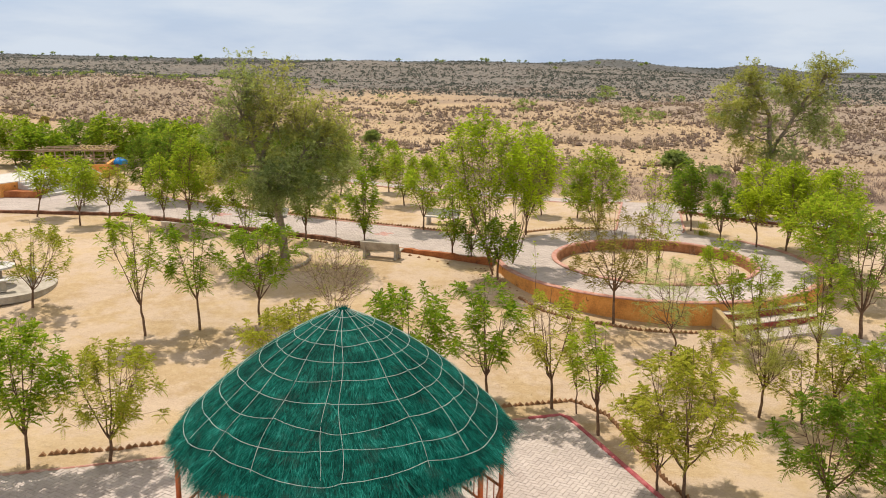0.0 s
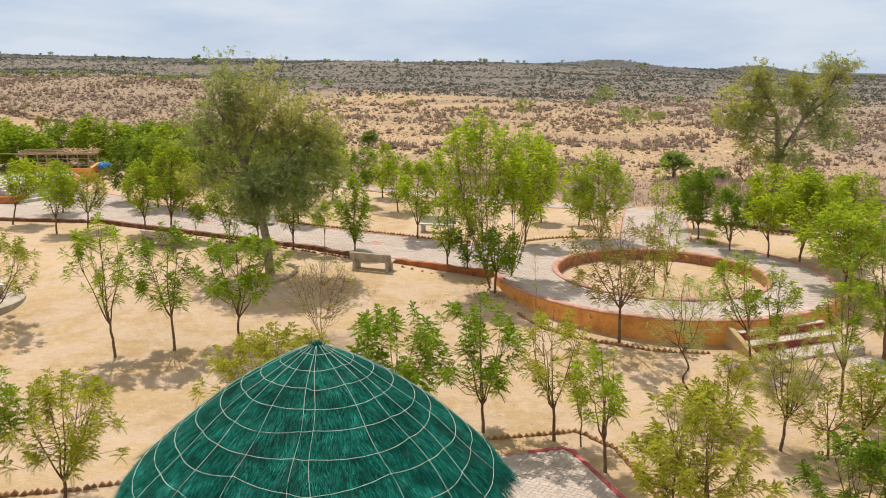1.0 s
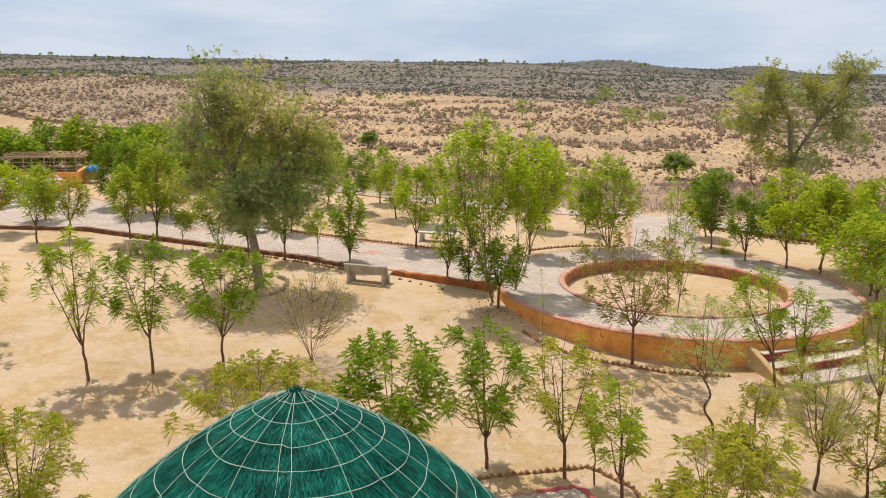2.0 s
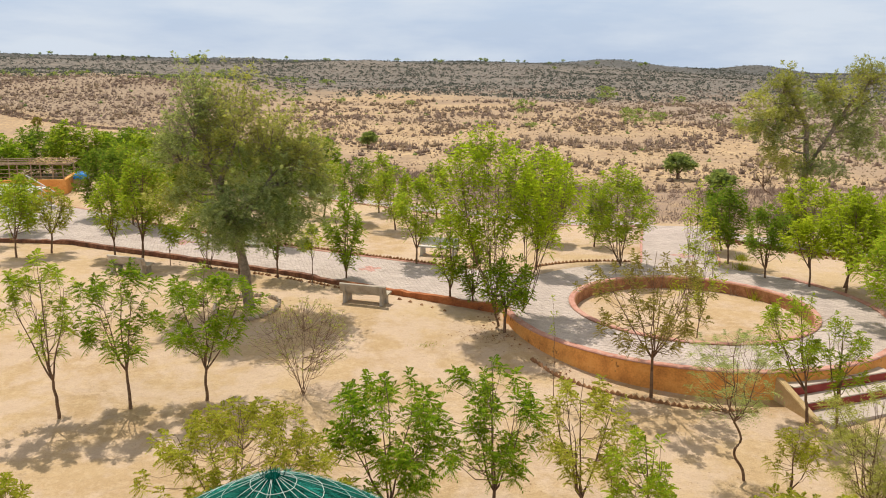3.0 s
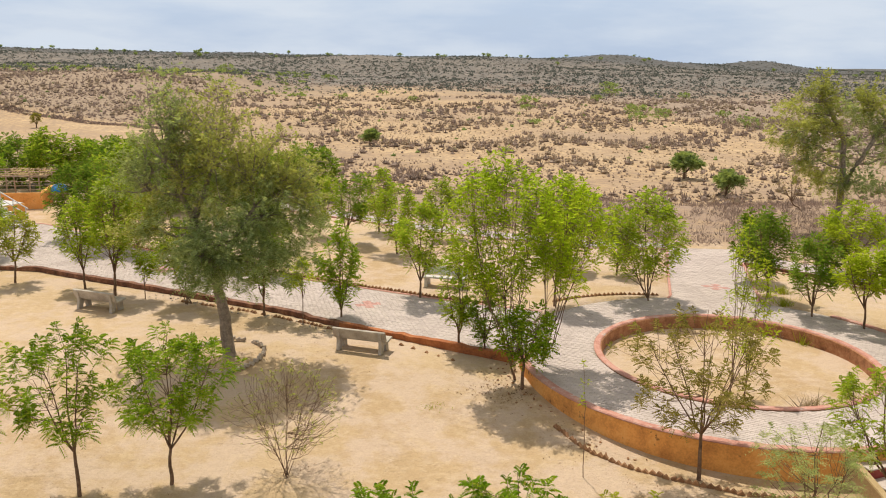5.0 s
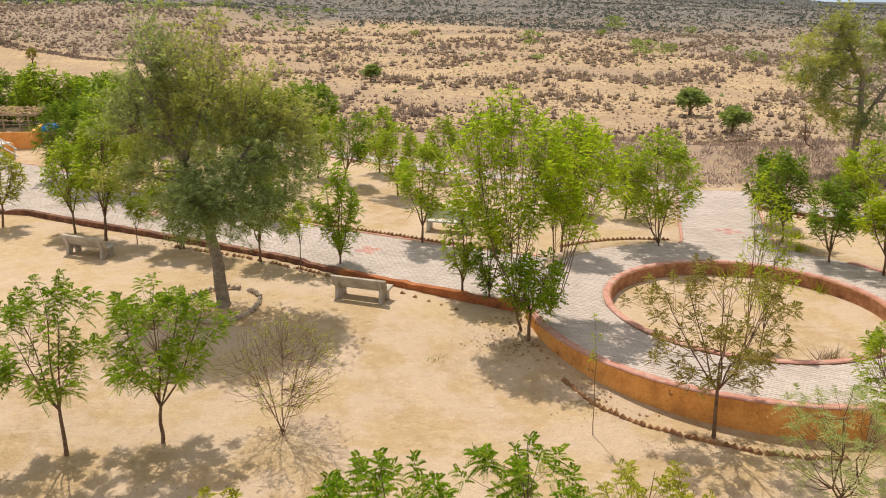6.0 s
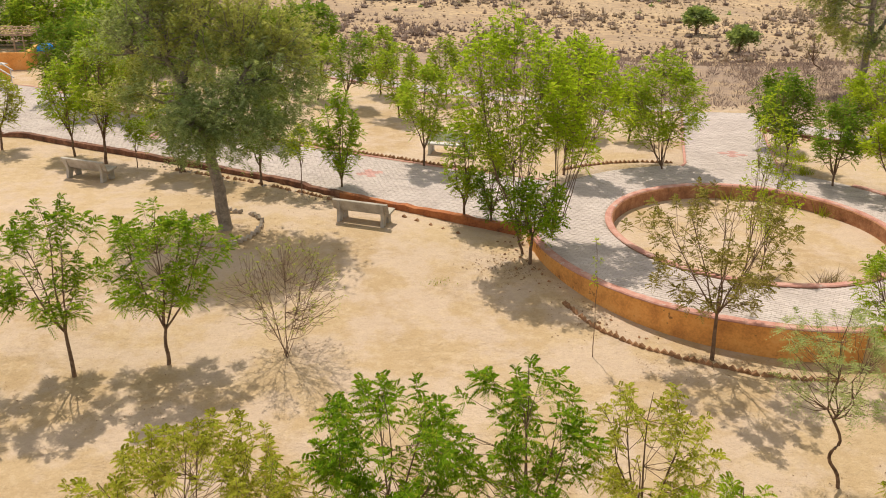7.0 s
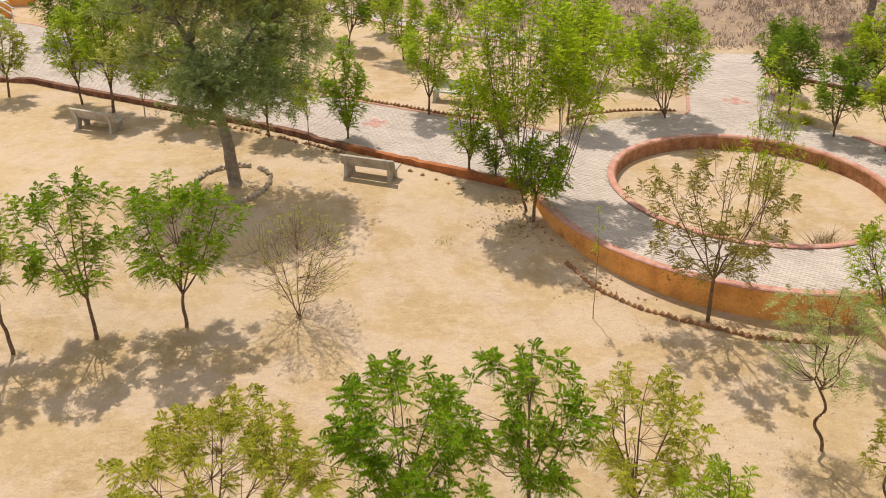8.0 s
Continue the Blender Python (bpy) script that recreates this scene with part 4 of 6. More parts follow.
neem(-4.01, 31.20, 3.05, 1.60, 0.8, 0.04, "q", 420, 3, 9, 0.12, 3, 0.030, 2, "nearly bare many-stemmed shrub with few leaves", name="bare_shrub", upright=0.06, wander=0.010)
neem(3.54, 31.54, 3.4, 0.16, 1.9, -0.15, "l", 10, 4, 1, 0.11, 4, 0.010, label="thin sapling with a few leaves at its tip", name="sapling", fork=1.8)
neem(6.49, 31.52, 4.75, 2.0, 1.5, -0.12, "r", 150, 12, 8, 0.20, 4, 0.050, label="dry brown-olive tree before the orange wall", fork=1.25)
neem(7.85, 27.00, 4.2, 1.10, 1.6, -0.45, "p", 130, 12, 5, 0.30, 6, 0.034, label="wispy crooked thorn tree with fine pale leaves", name="thorn_tree", lean=-0.25, fork=1.6, crook=0.060, fat=0.026, leaflet=0.30, droop=0.5, upright=0.06, wander=0.05)
neem(8.64, 25.36, 2.5, 0.75, 1.1, -0.25, "y", 46, 8, 3, 0.22, 4, 0.03, label="small crooked olive-green tree", name="thorn_tree", lean=-0.2, crook=0.05)
# between the hut and the ring
neem(-4.30, 23.30, 3.65, 2.1, 1.3, 0.35, "y", 210, 9, 7, 0.26, label="spreading olive-green young tree behind the hut")
neem(-0.95, 24.20, 4.05, 1.75, 1.4, -0.12, "e", 118, 9, 6, 0.36, label="lush deep green young neem behind the hut")
neem(1.45, 25.0, 4.15, 1.45, 1.4, -0.20, "e", 96, 8, 5, 0.33, label="young neem with fresh green tufts behind the hut")
neem(3.40, 24.59, 3.95, 1.30, 1.45, -0.15, "y", 88, 6, 5, 0.26, label="thin olive young tree at the court's corner")
neem(4.53, 22.85, 3.45, 0.80, 1.4, -0.29, "g", 56, 8, 4, 0.28, label="slim young green tree beside the court")
neem(4.10, 24.30, 2.6, 0.45, 1.3, -0.1, "c", 22, 6, 3, 0.22, thick=0.022, label="spindly sapling beside the court", name="sapling")
neem(6.04, 19.40, 4.1, 1.65, 1.2, -0.05, "y", 135, 9, 6, 0.30, label="spreading yellow-olive tree beside the court", fork=0.7)
neem(5.42, 19.52, 3.0, 1.05, 1.0, -0.10, "y", 84, 9, 5, 0.26, thick=0.035, label="small olive young tree at the court's border")
neem(9.55, 24.20, 3.75, 1.55, 1.0, 0.10, "q", 230, 12, 9, 0.30, 6, 0.042, label="spreading thorn tree with fine grey-green leaves", name="thorn_tree", fork=0.9, fat=0.030, leaflet=0.30, droop=0.3, upright=0.05, wander=0.03, vase=0.5)
neem(10.66, 30.07, 4.0, 1.20, 1.6, -0.55, "g", 82, 8, 5, 0.30, label="young green tree at the foot of the steps")
neem(11.39, 29.80, 3.4, 0.85, 1.25, -0.1, "g", 52, 8, 4, 0.28, label="slim green tree before the steps")
neem(12.28, 26.80, 4.3, 0.95, 2.0, -0.10, "g", 70, 9, 4, 0.28, label="tall slim green tree beside the low walk")
neem(10.67, 23.78, 2.3, 1.15, 0.6, -0.25, "y", 80, 5, 7, 0.20, 4, 0.035, label="low spreading thin-leaved shrub", name="shrub", fork=0.8)
neem(11.05, 24.10, 2.7, 0.95, 1.1, 0.85, "c", 60, 8, 4, 0.26, thick=0.045, label="leaning crooked olive-green tree", name="thorn_tree", lean=0.35)
neem(12.6, 23.2, 3.3, 1.45, 0.8, 0.0, "g", 120, 8, 5, 0.28, label=GREEN)
neem(9.3, 18.9, 3.2, 1.5, 0.8, 0.0, "d", 125, 9, 6, 0.31, label=DEEP)
neem(11.4, 19.8, 3.3, 1.6, 0.8, 0.0, "g", 130, 9, 6, 0.32, label=GREEN)
neem(13.6, 20.6, 3.0, 1.3, 0.8, 0.0, "g", 110, 9, 5, 0.30, label=GREEN)
neem(-10.54, 20.34, 4.2, 1.20, 1.5, 0.10, "e", 130, 9, 5, 0.32, label="leafy green young tree beside the paved court")
neem(-8.63, 20.87, 3.45, 1.50, 1.0, 0.20, "c", 140, 8, 6, 0.27, label="round olive-green young tree beside the paved court", fork=0.6)
neem(-12.4, 19.7, 2.9, 0.9, 0.8, 0.0, "g", 60, 8, 4, 0.28, label=GREEN)
neem(-15.91, 32.10, 3.55, 1.75, 1.1, 0.20, "c", 100, 8, 6, 0.30, label="spreading olive-green tree before the round table")
# round the ring and east of it
neem(15.66, 30.98, 5.1, 1.65, 1.6, -0.2, "d", 150, 9, 7, 0.30, thick=0.07, label="full dark green tree beside the low walk")
neem(16.59, 35.97, 4.2, 2.0, 1.5, -0.15, "g", 135, 9, 7, 0.30, thick=0.06, label=LIME)
neem(18.44, 50.14, 3.9, 1.65, 1.2, 0.0, "l", 105, 9, 6, 0.30, label=LIME, pairs=4)
neem(16.86, 41.96, 4.25, 1.55, 1.3, 0.6, "l", 105, 9, 6, 0.30, label=LIME)
neem(13.32, 46.06, 3.9, 1.20, 1.1, -0.2, "d", 100, 9, 6, 0.28, label="dense deep green tree beside the paved walk")
neem(13.88, 48.90, 3.3, 0.95, 0.9, -0.4, "d", 72, 9, 5, 0.28, label=DEEP, pairs=4)
neem(14.10, 43.42, 3.8, 1.05, 1.3, -0.1, "d", 84, 8, 5, 0.27, label="open-crowned deep green tree beside the ring")
neem(15.46, 42.00, 3.6, 1.05, 1.9, -0.3, "l", 70, 9, 4, 0.28, label=LIME)
neem(16.47, 40.93, 4.7, 1.35, 1.6, 0.06, "l", 95, 9, 5, 0.30, label=LIME)
neem(17.44, 49.76, 2.1, 0.75, 0.5, 0.0, "d", 50, 8, 4, 0.26, label=DEEP, pairs=4)
neem(17.6, 38.6, 3.9, 1.5, 1.3, 0.0, "g", 95, 9, 6, 0.30, label=GREEN)
neem(20.6, 45.2, 3.8, 1.6, 1.2, 0.0, "g", 95, 9, 6, 0.30, label=GREEN, pairs=4)
neem(19.3, 33.2, 4.4, 1.7, 1.4, 0.0, "g", 105, 9, 6, 0.30, label=LIME)
neem(8.75, 36.35, 5.7, 0.60, 0.9, 0.1, "l", 60, 6, 3, 0.17, 4, 0.024, label="slender sapling with sparse leaves inside the ring", name="sapling", z=0.40, upright=0.03)
neem(9.15, 36.20, 4.9, 0.55, 0.9, 0.2, "l", 48, 6, 3, 0.17, 4, 0.022, label="slender yellow-green sapling inside the ring", name="sapling", z=0.40, upright=0.03)
neem(8.30, 45.23, 5.1, 1.85, 1.4, -0.50, "g", 200, 9, 8, 0.26, label="round-crowned many-limbed tree beside the paved walk", fork=0.5)
neem(7.63, 49.43, 2.4, 0.80, 0.6, 0.1, "d", 52, 9, 4, 0.24, label=DEEP, pairs=4)
neem(5.64, 50.17, 3.3, 0.95, 0.8, -0.2, "g", 70, 9, 5, 0.26, label=GREEN, pairs=4)
# the tall airy tree at the corner of path and ring
neem(2.20, 37.12, 7.45, 1.90, 2.6, -0.62, "b", 280, 7, 11, 0.25, 5, 0.042, label="tall airy tree with many upright stems and bright leaves", fork=0.45, upright=0.03, vase=0.25)
neem(23.6, 68.6, 2.6, 1.1, 0.9, -0.9, "r", 60, 3, 5, 0.16, 3, 0.05, label="leaning bare grey tree on the garden's edge", name="bare_shrub", lean=-0.5, crook=0.06)
neem(2.80, 37.55, 6.65, 1.60, 2.8, 0.92, "b", 180, 7, 8, 0.25, 5, 0.036, label="tall bright green tree with upright stems", fork=0.5, upright=0.03, vase=0.3)
neem(2.32, 36.45, 3.0, 1.0, 0.9, 0.15, "e", 78, 8, 6, 0.25, 5, 0.05, label="leafy deep green young tree at the wall's corner", fork=0.85)
neem(4.20, 44.28, 5.4, 1.15, 1.2, 0.11, "g", 110, 9, 6, 0.28, label="tall green tree beside the paved ring", upright=0.03)
neem(0.40, 39.38, 3.9, 0.72, 0.9, -0.09, "g", 56, 8, 4, 0.26, label="slim green tree at the kerb")
neem(1.25, 38.91, 2.8, 0.62, 0.6, 0.0, "d", 48, 8, 4, 0.24, label="small leafy tree at the kerb")
# along the path
neem(-1.14, 45.11, 4.1, 1.25, 1.15, 0.03, "g", 95, 9, 5, 0.27, label="green tree beside a bench across the path")
neem(-3.99, 42.18, 4.05, 0.85, 0.8, -0.03, "e", 72, 9, 5, 0.27, label="slim two-tiered green tree at the kerb", upright=0.03)
neem(-5.33, 41.70, 2.55, 0.62, 1.5, -0.05, "l", 30, 8, 4, 0.22, 5, 0.018, label="thin sapling with a small yellow-green head", name="sapling")
neem(-6.99, 42.67, 3.7, 0.85, 1.2, 0.06, "d", 62, 8, 4, 0.27, label=DEEP)
neem(-2.57, 52.99, 3.6, 1.35, 0.8, -0.16, "g", 90, 9, 5, 0.28, label=GREEN, pairs=4)
neem(-6.99, 56.62, 3.4, 1.30, 0.9, 0.35, "g", 84, 9, 5, 0.28, label=GREEN, pairs=4)
neem(-3.88, 58.13, 3.8, 1.05, 0.8, 0.0, "g", 78, 9, 5, 0.28, label=GREEN, pairs=4)
neem(-7.74, 48.55, 3.3, 0.85, 0.9, 0.05, "g", 62, 9, 4, 0.27, label=GREEN, pairs=4)
neem(-5.45, 55.08, 3.9, 1.10, 1.1, 0.43, "d", 84, 9, 5, 0.28, label=DEEP, pairs=4)
neem(-0.4, 57.0, 3.4, 1.2, 0.8, 0.0, "g", 80, 9, 5, 0.28, label=GREEN, pairs=4)
neem(-19.69, 45.74, 3.5, 0.95, 1.3, 0.2, "g", 62, 9, 4, 0.27, label=GREEN)
neem(-18.53, 46.82, 3.2, 1.05, 1.2, 0.2, "c", 62, 7, 6, 0.26, label="thin flat-topped young tree at the kerb", fork=0.9)
neem(-15.22, 46.04, 4.0, 1.10, 1.3, 0.0, "g", 84, 9, 5, 0.27, label="green tree at the kerb behind a bench")
neem(-13.60, 45.10, 5.4, 1.25, 1.5, 0.2, "g", 100, 9, 6, 0.28, thick=0.06, label="taller green tree at the kerb")
neem(-12.21, 44.69, 2.1, 0.52, 1.0, 0.09, "g", 30, 8, 3, 0.24, 5, 0.02, label="small sapling at the kerb", name="sapling")
neem(-10.29, 44.02, 3.5, 1.20, 1.1, -0.14, "g", 88, 9, 6, 0.27, stems=2, label="many-stemmed green tree at the kerb")
neem(-8.75, 43.18, 3.0, 0.80, 1.1, -0.04, "d", 55, 8, 4, 0.26, label=DEEP)
neem(-15.15, 51.99, 3.6, 1.10, 0.9, 0.27, "c", 72, 8, 5, 0.28, label=OLIVE, pairs=4)
neem(-16.86, 53.23, 4.9, 1.70, 1.2, -0.18, "d", 130, 9, 6, 0.30, thick=0.06, label="full green tree across the path", pairs=4)
neem(-19.4, 55.2, 4.4, 1.4, 1.1, 0.0, "d", 110, 9, 6, 0.30, label=GREEN, pairs=4)
neem(-23.13, 48.12, 3.6, 1.30, 1.5, 0.75, "l", 80, 9, 5, 0.30, label="bright lime-green tree before the stage")
neem(-21.6, 50.9, 3.4, 1.25, 1.2, 0.0, "g", 80, 9, 5, 0.28, label=GREEN)
for k, (x, y) in enumerate([(-38, 66), (-35, 70), (-32.2, 68.5), (-30.5, 72), (-27.6, 71), (-25.5, 72.6), (-22.6, 69.5), (-20.2, 66.0), (-19.8, 71), (-17.0, 63.5), (-16.0, 68), (-13.0, 70.0), (-9.6, 69.2), (-41, 62), (-44, 68), (-11.5, 61.0)]):
    neem(x, y, 3.9 + 0.45 * math.sin(k * 2.1), 2.3, 0.4, 0.0, "dge"[k % 3], 150, 9, 6, 0.48, 3, 0.06, label="full green tree in the garden's boundary row", group="boundary row of trees")


def crooked(start, goal, n, rng, kink):
    """A limb from start to goal that bends more than once on its way."""
    p = curve_to(start, goal, n, 0.04, rng, kink)
    p[1:-1] = 0.25 * p[:-2] + 0.5 * p[1:-1] + 0.25 * p[2:]
    return p


def old_thorn_tree(x, y, seed, label, trunk, trunk_r, masses, sprigs, size, per):
    """An old thorn tree: a thick trunk, crooked limbs to each mass of fine foliage, and bare-looking sprigs fanning out on top."""
    rng = np.random.RandomState(seed)
    tree = thing("thorn_tree", pose(x, y, ground_z(x, y)), label, "tree")
    stems = []
    lines = []
    for path in trunk:
        pts = np.concatenate([crooked(a, b, 6, rng, 0.018)[(0 if i == 0 else 1):] for i, (a, b) in enumerate(zip(path[:-1], path[1:]))])
        r0 = trunk_r if not stems else trunk_r * 0.62
        rad = np.linspace(r0, r0 * 0.34, len(pts))
        if not stems:
            rad[0] *= 1.5
        lines.append((pts, rad))
        stems.append((pts, rad))
    allp, allr = np.concatenate([q[0] for q in stems]), np.concatenate([q[1] for q in stems])
    foliage = {}

    def limb_to(goal, share, kink=0.06):
        gap = np.linalg.norm(allp - goal, axis=1) + 1.1 * np.maximum(allp[:, 2] - goal[2] + 0.2, 0) + (allp[:, 2] < 1.2) * 9
        at = int(np.argmin(gap))
        pts = crooked(allp[at], goal, 8, rng, kink)
        rad = np.linspace(allr[at] * share, 0.016, 8)
        lines.append((pts, rad))
        return pts, rad

    for cx, cy, cz, rx, rz, many, leaf in masses:
        c = np.array([cx, cy, cz])
        pts, rad = limb_to(c, 0.55)
        many = int(many * 0.6)
        knots = rng.normal(0, 1, (many, 3))
        knots = knots / np.linalg.norm(knots, axis=1, keepdims=True) * rng.uniform(0.1, 1.0, (many, 1)) ** 0.45 * [rx, rx, rz] + c
        for q in knots:
            at = min(int(np.argmin(np.linalg.norm(pts - q, axis=1))), 6)
            sub = crooked(pts[max(at, 2)], q, 5, rng, 0.05)
            lines.append((sub, np.linspace(min(rad[max(at, 2)] * 0.35, 0.012), 0.003, 5)))
            near = sub[-1] + rng.normal(0, 1, (12, 3)) * [0.19, 0.19, 0.13] * rx**0.5
            near[:, 2] -= 0.12 * np.hypot(near[:, 0] - q[0], near[:, 1] - q[1])
            foliage.setdefault(leaf, []).append((near, np.repeat([q - c], 12, 0) * 0.5 + [0, 0, -0.15]))
    for cx, cy, cz, rx, rz, many, leaf in sprigs:
        c = np.array([cx, cy, cz - rz * 0.9])
        pts, rad = limb_to(c, 0.62, 0.075)
        for k in range(many):
            g = rng.normal(0, 1, 3) * [1, 1, 0.7] + [0, 0, 0.75]
            g /= np.linalg.norm(g)
            start = pts[rng.randint(4, 8)]
            end = c + g * [rx, rx, rz * 1.9] * rng.uniform(0.55, 1.0)
            sub = crooked(start, end, 7, rng, 0.07)
            lines.append((sub, np.linspace(0.030, 0.005, 7)))
            for j in range(9):
                at = rng.randint(2, 7)
                w = (end - start) / np.linalg.norm(end - start) + rng.normal(0, 0.6, 3)
                w /= np.linalg.norm(w)
                twig = curve_to(sub[at], sub[at] + w * rng.uniform(0.3, 0.75) * rx**0.5, 4, 0.04, rng, 0.03)
                lines.append((twig, [0.005, 0.004, 0.003, 0.002]))
                where_on = twig[rng.randint(1, 4, 5)] + rng.normal(0, 0.05, (5, 3))
                foliage.setdefault(leaf + "+", []).append((where_on, np.repeat([w], 5, 0)))
    v, f = tubes(lines, 6)
    piece("trunk", mesh_of("trunk", v, f, BARK_OLD, smooth=True), tree, label="thick grey-brown trunk with crooked limbs")
    # h masses wear the leaf colour darkened for the crown's own shade
    words = {"q": "fine olive-yellow feathery foliage", "p": "fine grey-green feathery foliage", "h": "dense grey-green feathery foliage, colour darkened for crown shade"}
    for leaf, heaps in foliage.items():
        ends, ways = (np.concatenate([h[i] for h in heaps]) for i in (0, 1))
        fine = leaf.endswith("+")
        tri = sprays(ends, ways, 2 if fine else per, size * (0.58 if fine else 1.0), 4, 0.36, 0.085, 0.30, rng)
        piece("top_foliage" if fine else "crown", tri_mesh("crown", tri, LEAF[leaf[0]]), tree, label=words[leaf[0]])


old_thorn_tree(-7.20, 38.25, 5, "large grey-green thorn tree in a ring of stones",
               [[(0.0, 0.0, -0.3), (-0.10, 0.0, 1.3), (-0.35, 0.0, 2.7), (-0.85, 0.05, 4.2), (-1.35, 0.0, 5.3)],
                [(-0.40, 0.0, 2.9), (0.25, 0.2, 3.9), (0.95, 0.1, 5.0)], [(-1.0, 0.0, 4.5), (-0.55, -0.2, 5.5), (-0.3, -0.1, 6.2)]], 0.225,
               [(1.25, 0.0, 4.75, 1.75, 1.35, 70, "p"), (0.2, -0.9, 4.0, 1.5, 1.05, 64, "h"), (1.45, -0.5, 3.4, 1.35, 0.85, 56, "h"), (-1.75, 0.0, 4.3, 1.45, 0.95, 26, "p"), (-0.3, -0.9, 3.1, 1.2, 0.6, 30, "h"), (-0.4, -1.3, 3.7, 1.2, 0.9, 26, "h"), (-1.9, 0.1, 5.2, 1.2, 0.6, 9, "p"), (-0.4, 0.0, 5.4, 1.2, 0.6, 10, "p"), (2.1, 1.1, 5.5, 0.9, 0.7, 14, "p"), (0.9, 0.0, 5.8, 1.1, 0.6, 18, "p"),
                (0.3, 0.9, 4.6, 1.5, 1.0, 40, "p"), (2.05, 0.3, 4.7, 1.05, 1.2, 34, "p"), (-2.85, 0.4, 4.2, 1.05, 1.0, 26, "q"), (-0.9, 0.2, 3.35, 1.2, 0.6, 26, "p")],
               [(-1.75, 0.0, 7.75, 1.6, 1.45, 38, "p"), (-0.35, 0.1, 7.60, 1.55, 1.35, 34, "q"), (0.85, 0.0, 6.75, 1.35, 1.10, 28, "q"), (-2.55, 0.1, 6.35, 1.15, 1.0, 24, "p"), (2.0, 0.4, 6.2, 1.3, 0.95, 28, "q"), (-1.2, -0.4, 6.3, 1.1, 0.9, 10, "q")], 0.27, 2)
old_thorn_tree(22.6, 61.0, 9, "large twin-stemmed thorn tree at the garden edge",
               [[(0.0, 0.0, -0.4), (0.0, 0.0, 1.2), (0.0, 0.0, 2.6), (-0.15, 0.0, 5.1), (-0.9, 0.1, 6.6), (-1.7, 0.0, 7.7)],
                [(0.05, 0.0, 2.7), (1.1, -0.1, 4.6), (2.0, 0.0, 6.2), (3.1, 0.0, 7.6), (3.5, 0.1, 8.5)], [(1.5, 0.0, 5.4), (2.6, 0.3, 6.2), (3.8, 0.2, 7.2)]], 0.24,
               [(-2.4, 0.0, 6.7, 1.75, 1.1, 50, "q"), (-0.5, 0.3, 6.9, 1.35, 0.9, 30, "p"), (1.9, 0.2, 7.1, 1.7, 1.0, 40, "q"), (3.6, 0.0, 6.2, 1.4, 1.15, 36, "p"), (-3.4, 0.2, 5.7, 1.1, 0.9, 24, "q"), (-2.6, -0.2, 4.9, 1.3, 0.9, 30, "p"), (3.7, 0.1, 4.2, 1.2, 0.9, 28, "p"), (0.6, 0.3, 4.7, 1.2, 0.8, 20, "p"),
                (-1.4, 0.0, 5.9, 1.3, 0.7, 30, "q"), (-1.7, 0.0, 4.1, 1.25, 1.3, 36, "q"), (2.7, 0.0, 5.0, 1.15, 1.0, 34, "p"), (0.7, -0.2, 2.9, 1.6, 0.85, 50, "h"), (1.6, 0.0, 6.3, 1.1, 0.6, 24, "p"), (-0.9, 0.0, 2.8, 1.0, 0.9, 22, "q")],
               [(-1.9, 0.0, 8.1, 1.3, 0.85, 20, "q"), (3.5, 0.0, 8.9, 1.5, 1.0, 26, "q"), (1.0, 0.0, 7.8, 1.2, 0.6, 12, "q")], 0.33, 2)


# ---- benches, tables and the stage ----
def bench(x, y, turn, mat, label, z=None):
    b = thing("concrete_bench", pose(x, y, ground_z(x, y) if z is None else z, 0, 0, turn), label, "bench", "garden benches")
    prof = [(-0.30, 0.0), (-0.08, 0.0), (-0.02, 0.26), (0.12, 0.26), (0.18, 0.0), (0.40, 0.0), (0.36, 0.34), (0.36, 0.38), (-0.10, 0.38), (-0.24, 0.76), (-0.34, 0.76), (-0.26, 0.34)]
    for sx in (-0.76, 0.76):
        bm = bmesh.new()
        n = len(prof)
        a = [bm.verts.new((sx - 0.06, p, q)) for p, q in prof]
        c = [bm.verts.new((sx + 0.06, p, q)) for p, q in prof]
        bm.faces.new(a)
        bm.faces.new(c[::-1])
        for i in range(n):
            bm.faces.new([a[i], c[i], c[(i + 1) % n], a[(i + 1) % n]])
        bmesh.ops.recalc_face_normals(bm, faces=bm.faces[:])
        bmesh.ops.bevel(bm, geom=bm.edges[:], offset=0.012, segments=1, affect="EDGES")
        part("leg", bm, mat, b, "cast concrete side support")
    part("seat", box_bm(1.90, 0.50, 0.07, pose(0, 0.17, 0.38, 5, 0, 0), 0.02), mat, b)
    part("backrest", box_bm(1.90, 0.085, 0.38, pose(0, -0.15, 0.44, 22, 0, 0), 0.02), mat, b)
    return b


bench(-2.90, 39.02, -17, CONCRETE, "weathered grey concrete bench in sand, facing the path")
bench(-13.45, 43.12, -19, CONCRETE, "weathered grey concrete bench beside the path's kerb")
bench(-0.15, 46.95, 168, MARBLE, "pale concrete bench across the path under a tree")
bench(-9.9, 48.6, 160, MARBLE, "pale concrete bench beside the far side of the path")


